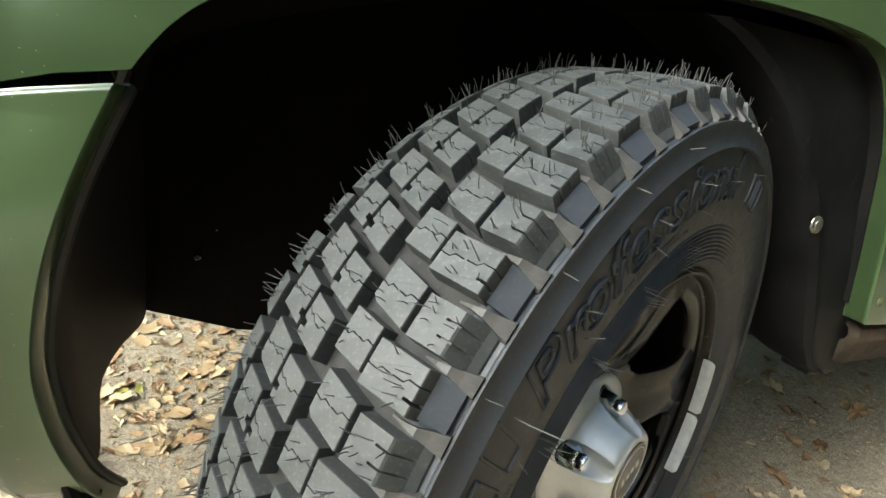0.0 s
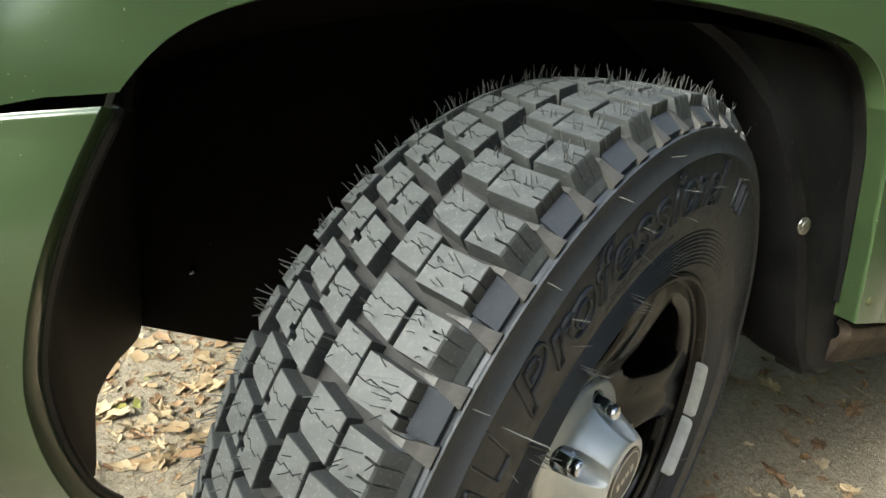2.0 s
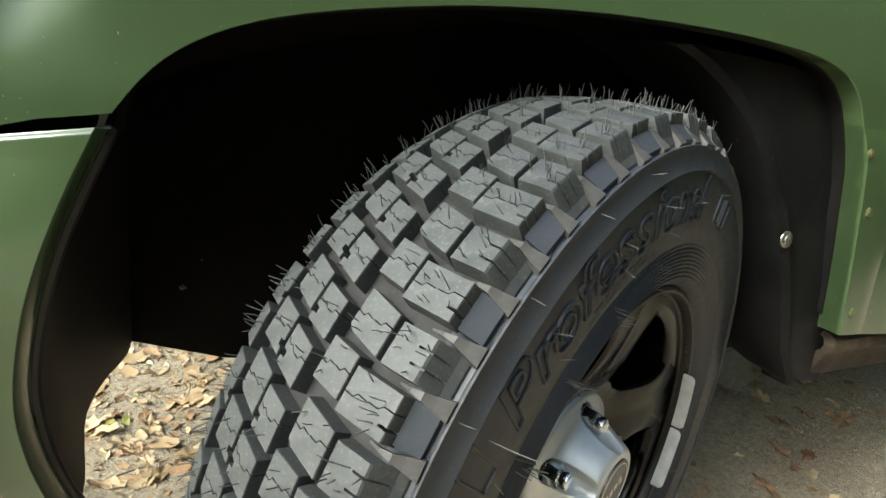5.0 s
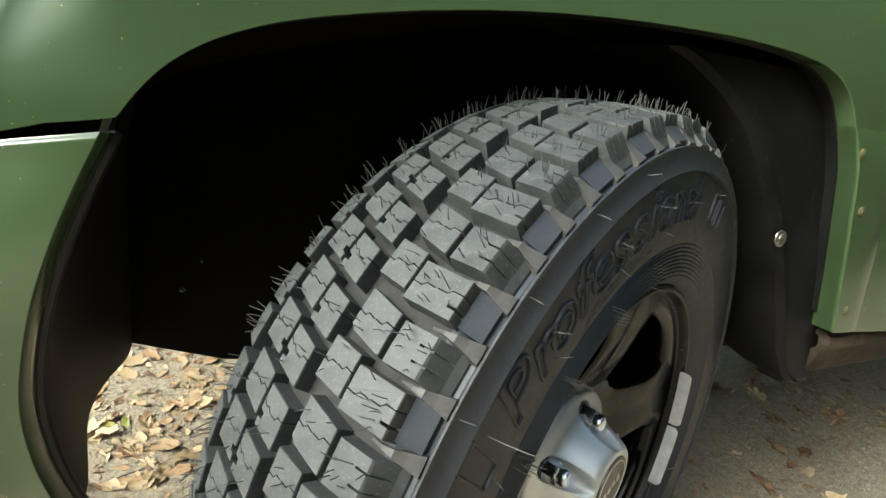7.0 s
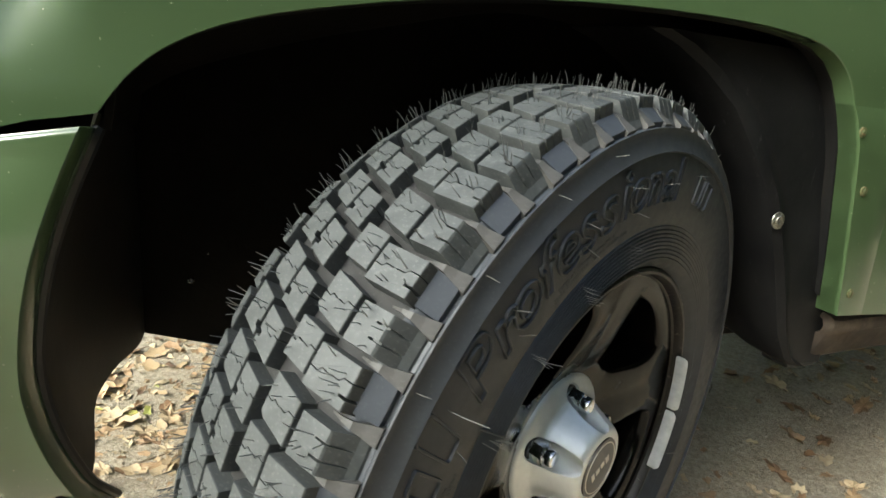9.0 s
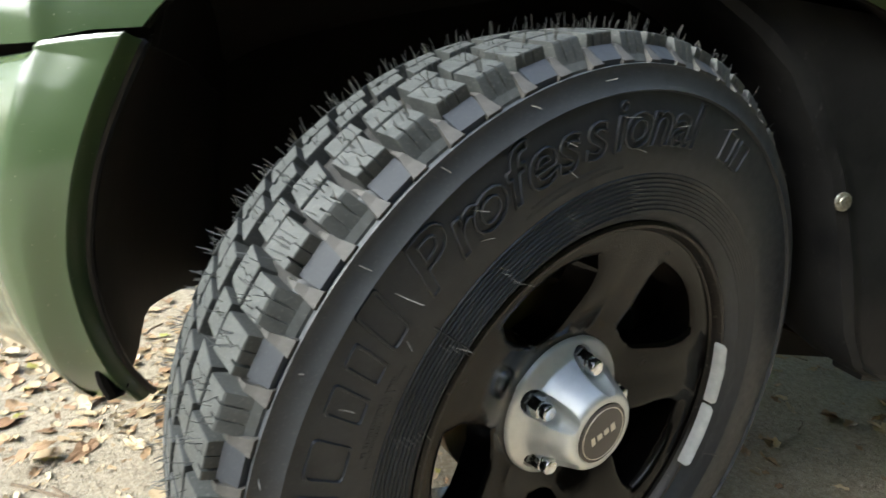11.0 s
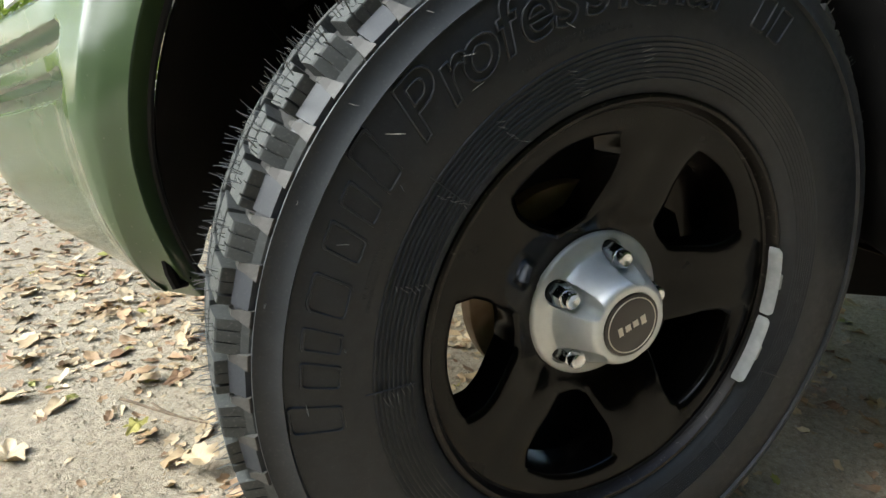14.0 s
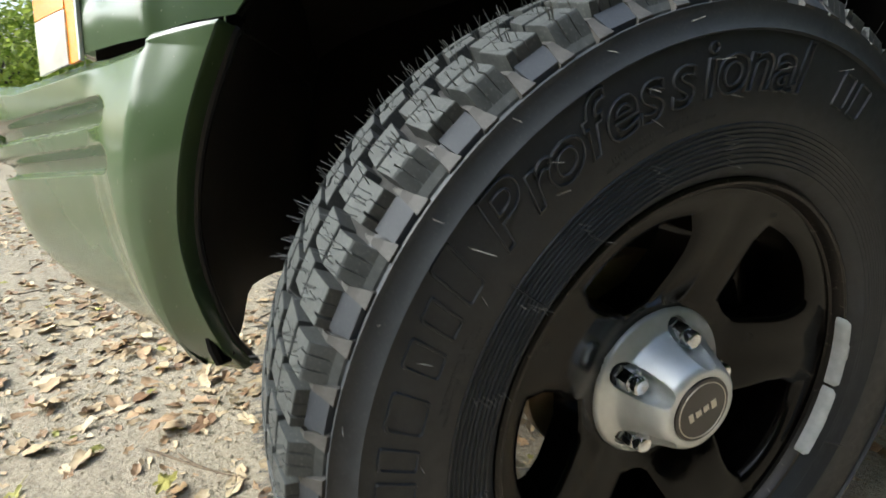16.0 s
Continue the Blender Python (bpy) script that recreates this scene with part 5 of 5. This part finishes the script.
near = [make_tree(-6.2, 6.4, 1, 8.0, 2.4, 0.9, 0.075, 90, 60), make_tree(-8.6, 7.0, 2, 9.0, 2.8, 1.2, 0.08, 90, 60), make_tree(-4.9, 9.0, 3, 8.5, 2.6, 1.0, 0.08, 90, 60)]
# unseen trees, added behind the camera to block sky light
shade_trees = [make_tree(0.4, -8.0, 4, 6.0, 2.6, 0.3, 0.14, 150, 44, shade_foliage), make_tree(5.2, -6.2, 5, 6.4, 2.8, 0.3, 0.14, 150, 44, shade_foliage)]
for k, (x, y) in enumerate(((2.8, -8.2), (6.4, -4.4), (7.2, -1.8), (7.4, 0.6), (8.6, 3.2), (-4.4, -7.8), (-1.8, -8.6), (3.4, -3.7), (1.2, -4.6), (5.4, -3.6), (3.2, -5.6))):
    copy_thing(shade_trees[k % 2], pose(x, y, ground_z(x, y) - 0.05, 0, 0, 83 * k))
spots = ((-11.5, 6.0), (-9.5, 11.0), (-14.5, 9.5), (-7.0, 12.5), (-2.5, 8.5), (1.0, 8.0), (4.5, 8.5), (-7.2, -7.2), (-10.2, -7.0), (9.5, 5.5))
for k, (x, y) in enumerate(spots):
    copy_thing(near[k % 3], pose(x, y, ground_z(x, y) - 0.05, 0, 0, 67 * k))
# bushes added out of view to darken low sky and its reflections
screen_bush = make_bush(-3.0, -4.4, 33, 1.6, 1.1, 0.07, 60, 40, shade_foliage)
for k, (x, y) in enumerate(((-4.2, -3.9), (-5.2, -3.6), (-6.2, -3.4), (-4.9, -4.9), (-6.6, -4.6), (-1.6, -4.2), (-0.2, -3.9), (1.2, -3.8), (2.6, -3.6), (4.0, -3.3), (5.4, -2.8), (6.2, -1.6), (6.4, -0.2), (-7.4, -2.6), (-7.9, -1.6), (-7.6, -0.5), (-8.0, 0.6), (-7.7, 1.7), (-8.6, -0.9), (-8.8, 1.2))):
    copy_thing(screen_bush, pose(x, y, ground_z(x, y) - 0.03, 0, 0, 57 * k))
first = make_bush(-4.4, 4.9, 31, 1.4, 0.9, 0.034, 70, 60)
second = make_bush(-5.6, 4.3, 32, 1.1, 0.8, 0.034, 60, 55)
for k, (x, y) in enumerate(((-3.5, 5.8), (-6.9, 4.6), (-5.0, 6.2), (-8.2, 4.9), (-2.2, 6.2), (-4.6, -4.6), (0.4, 6.4))):
    copy_thing((first, second)[k % 2], pose(x, y, ground_z(x, y) - 0.03, 0, 0, 41 * k))
rl = random.Random(5)
pts, faces = [], []
for _ in range(14000):
    x = rl.uniform(-13, 2)
    y = 4.0 + 0.10 * (x + 4) + abs(rl.gauss(0, 1.3))
    h, w_, t = rl.uniform(0.05, 0.2), rl.uniform(0.003, 0.006), rl.uniform(0, 6.3)
    z = ground_z(x, y) - 0.005
    c, s_ = math.cos(t), math.sin(t)
    b = len(pts)
    pts += [(x - w_ * c, y - w_ * s_, z), (x + w_ * c, y + w_ * s_, z), (x + h * 0.35 * s_, y - h * 0.35 * c, z + h)]
    faces.append((b, b + 1, b + 2))
me = bpy.data.meshes.new("grass")
me.from_pydata(pts, [], faces)
me.materials.append(grass_mat)
tagged(new("grass", me), "thin green grass on the verge", "grass", kind="stuff")
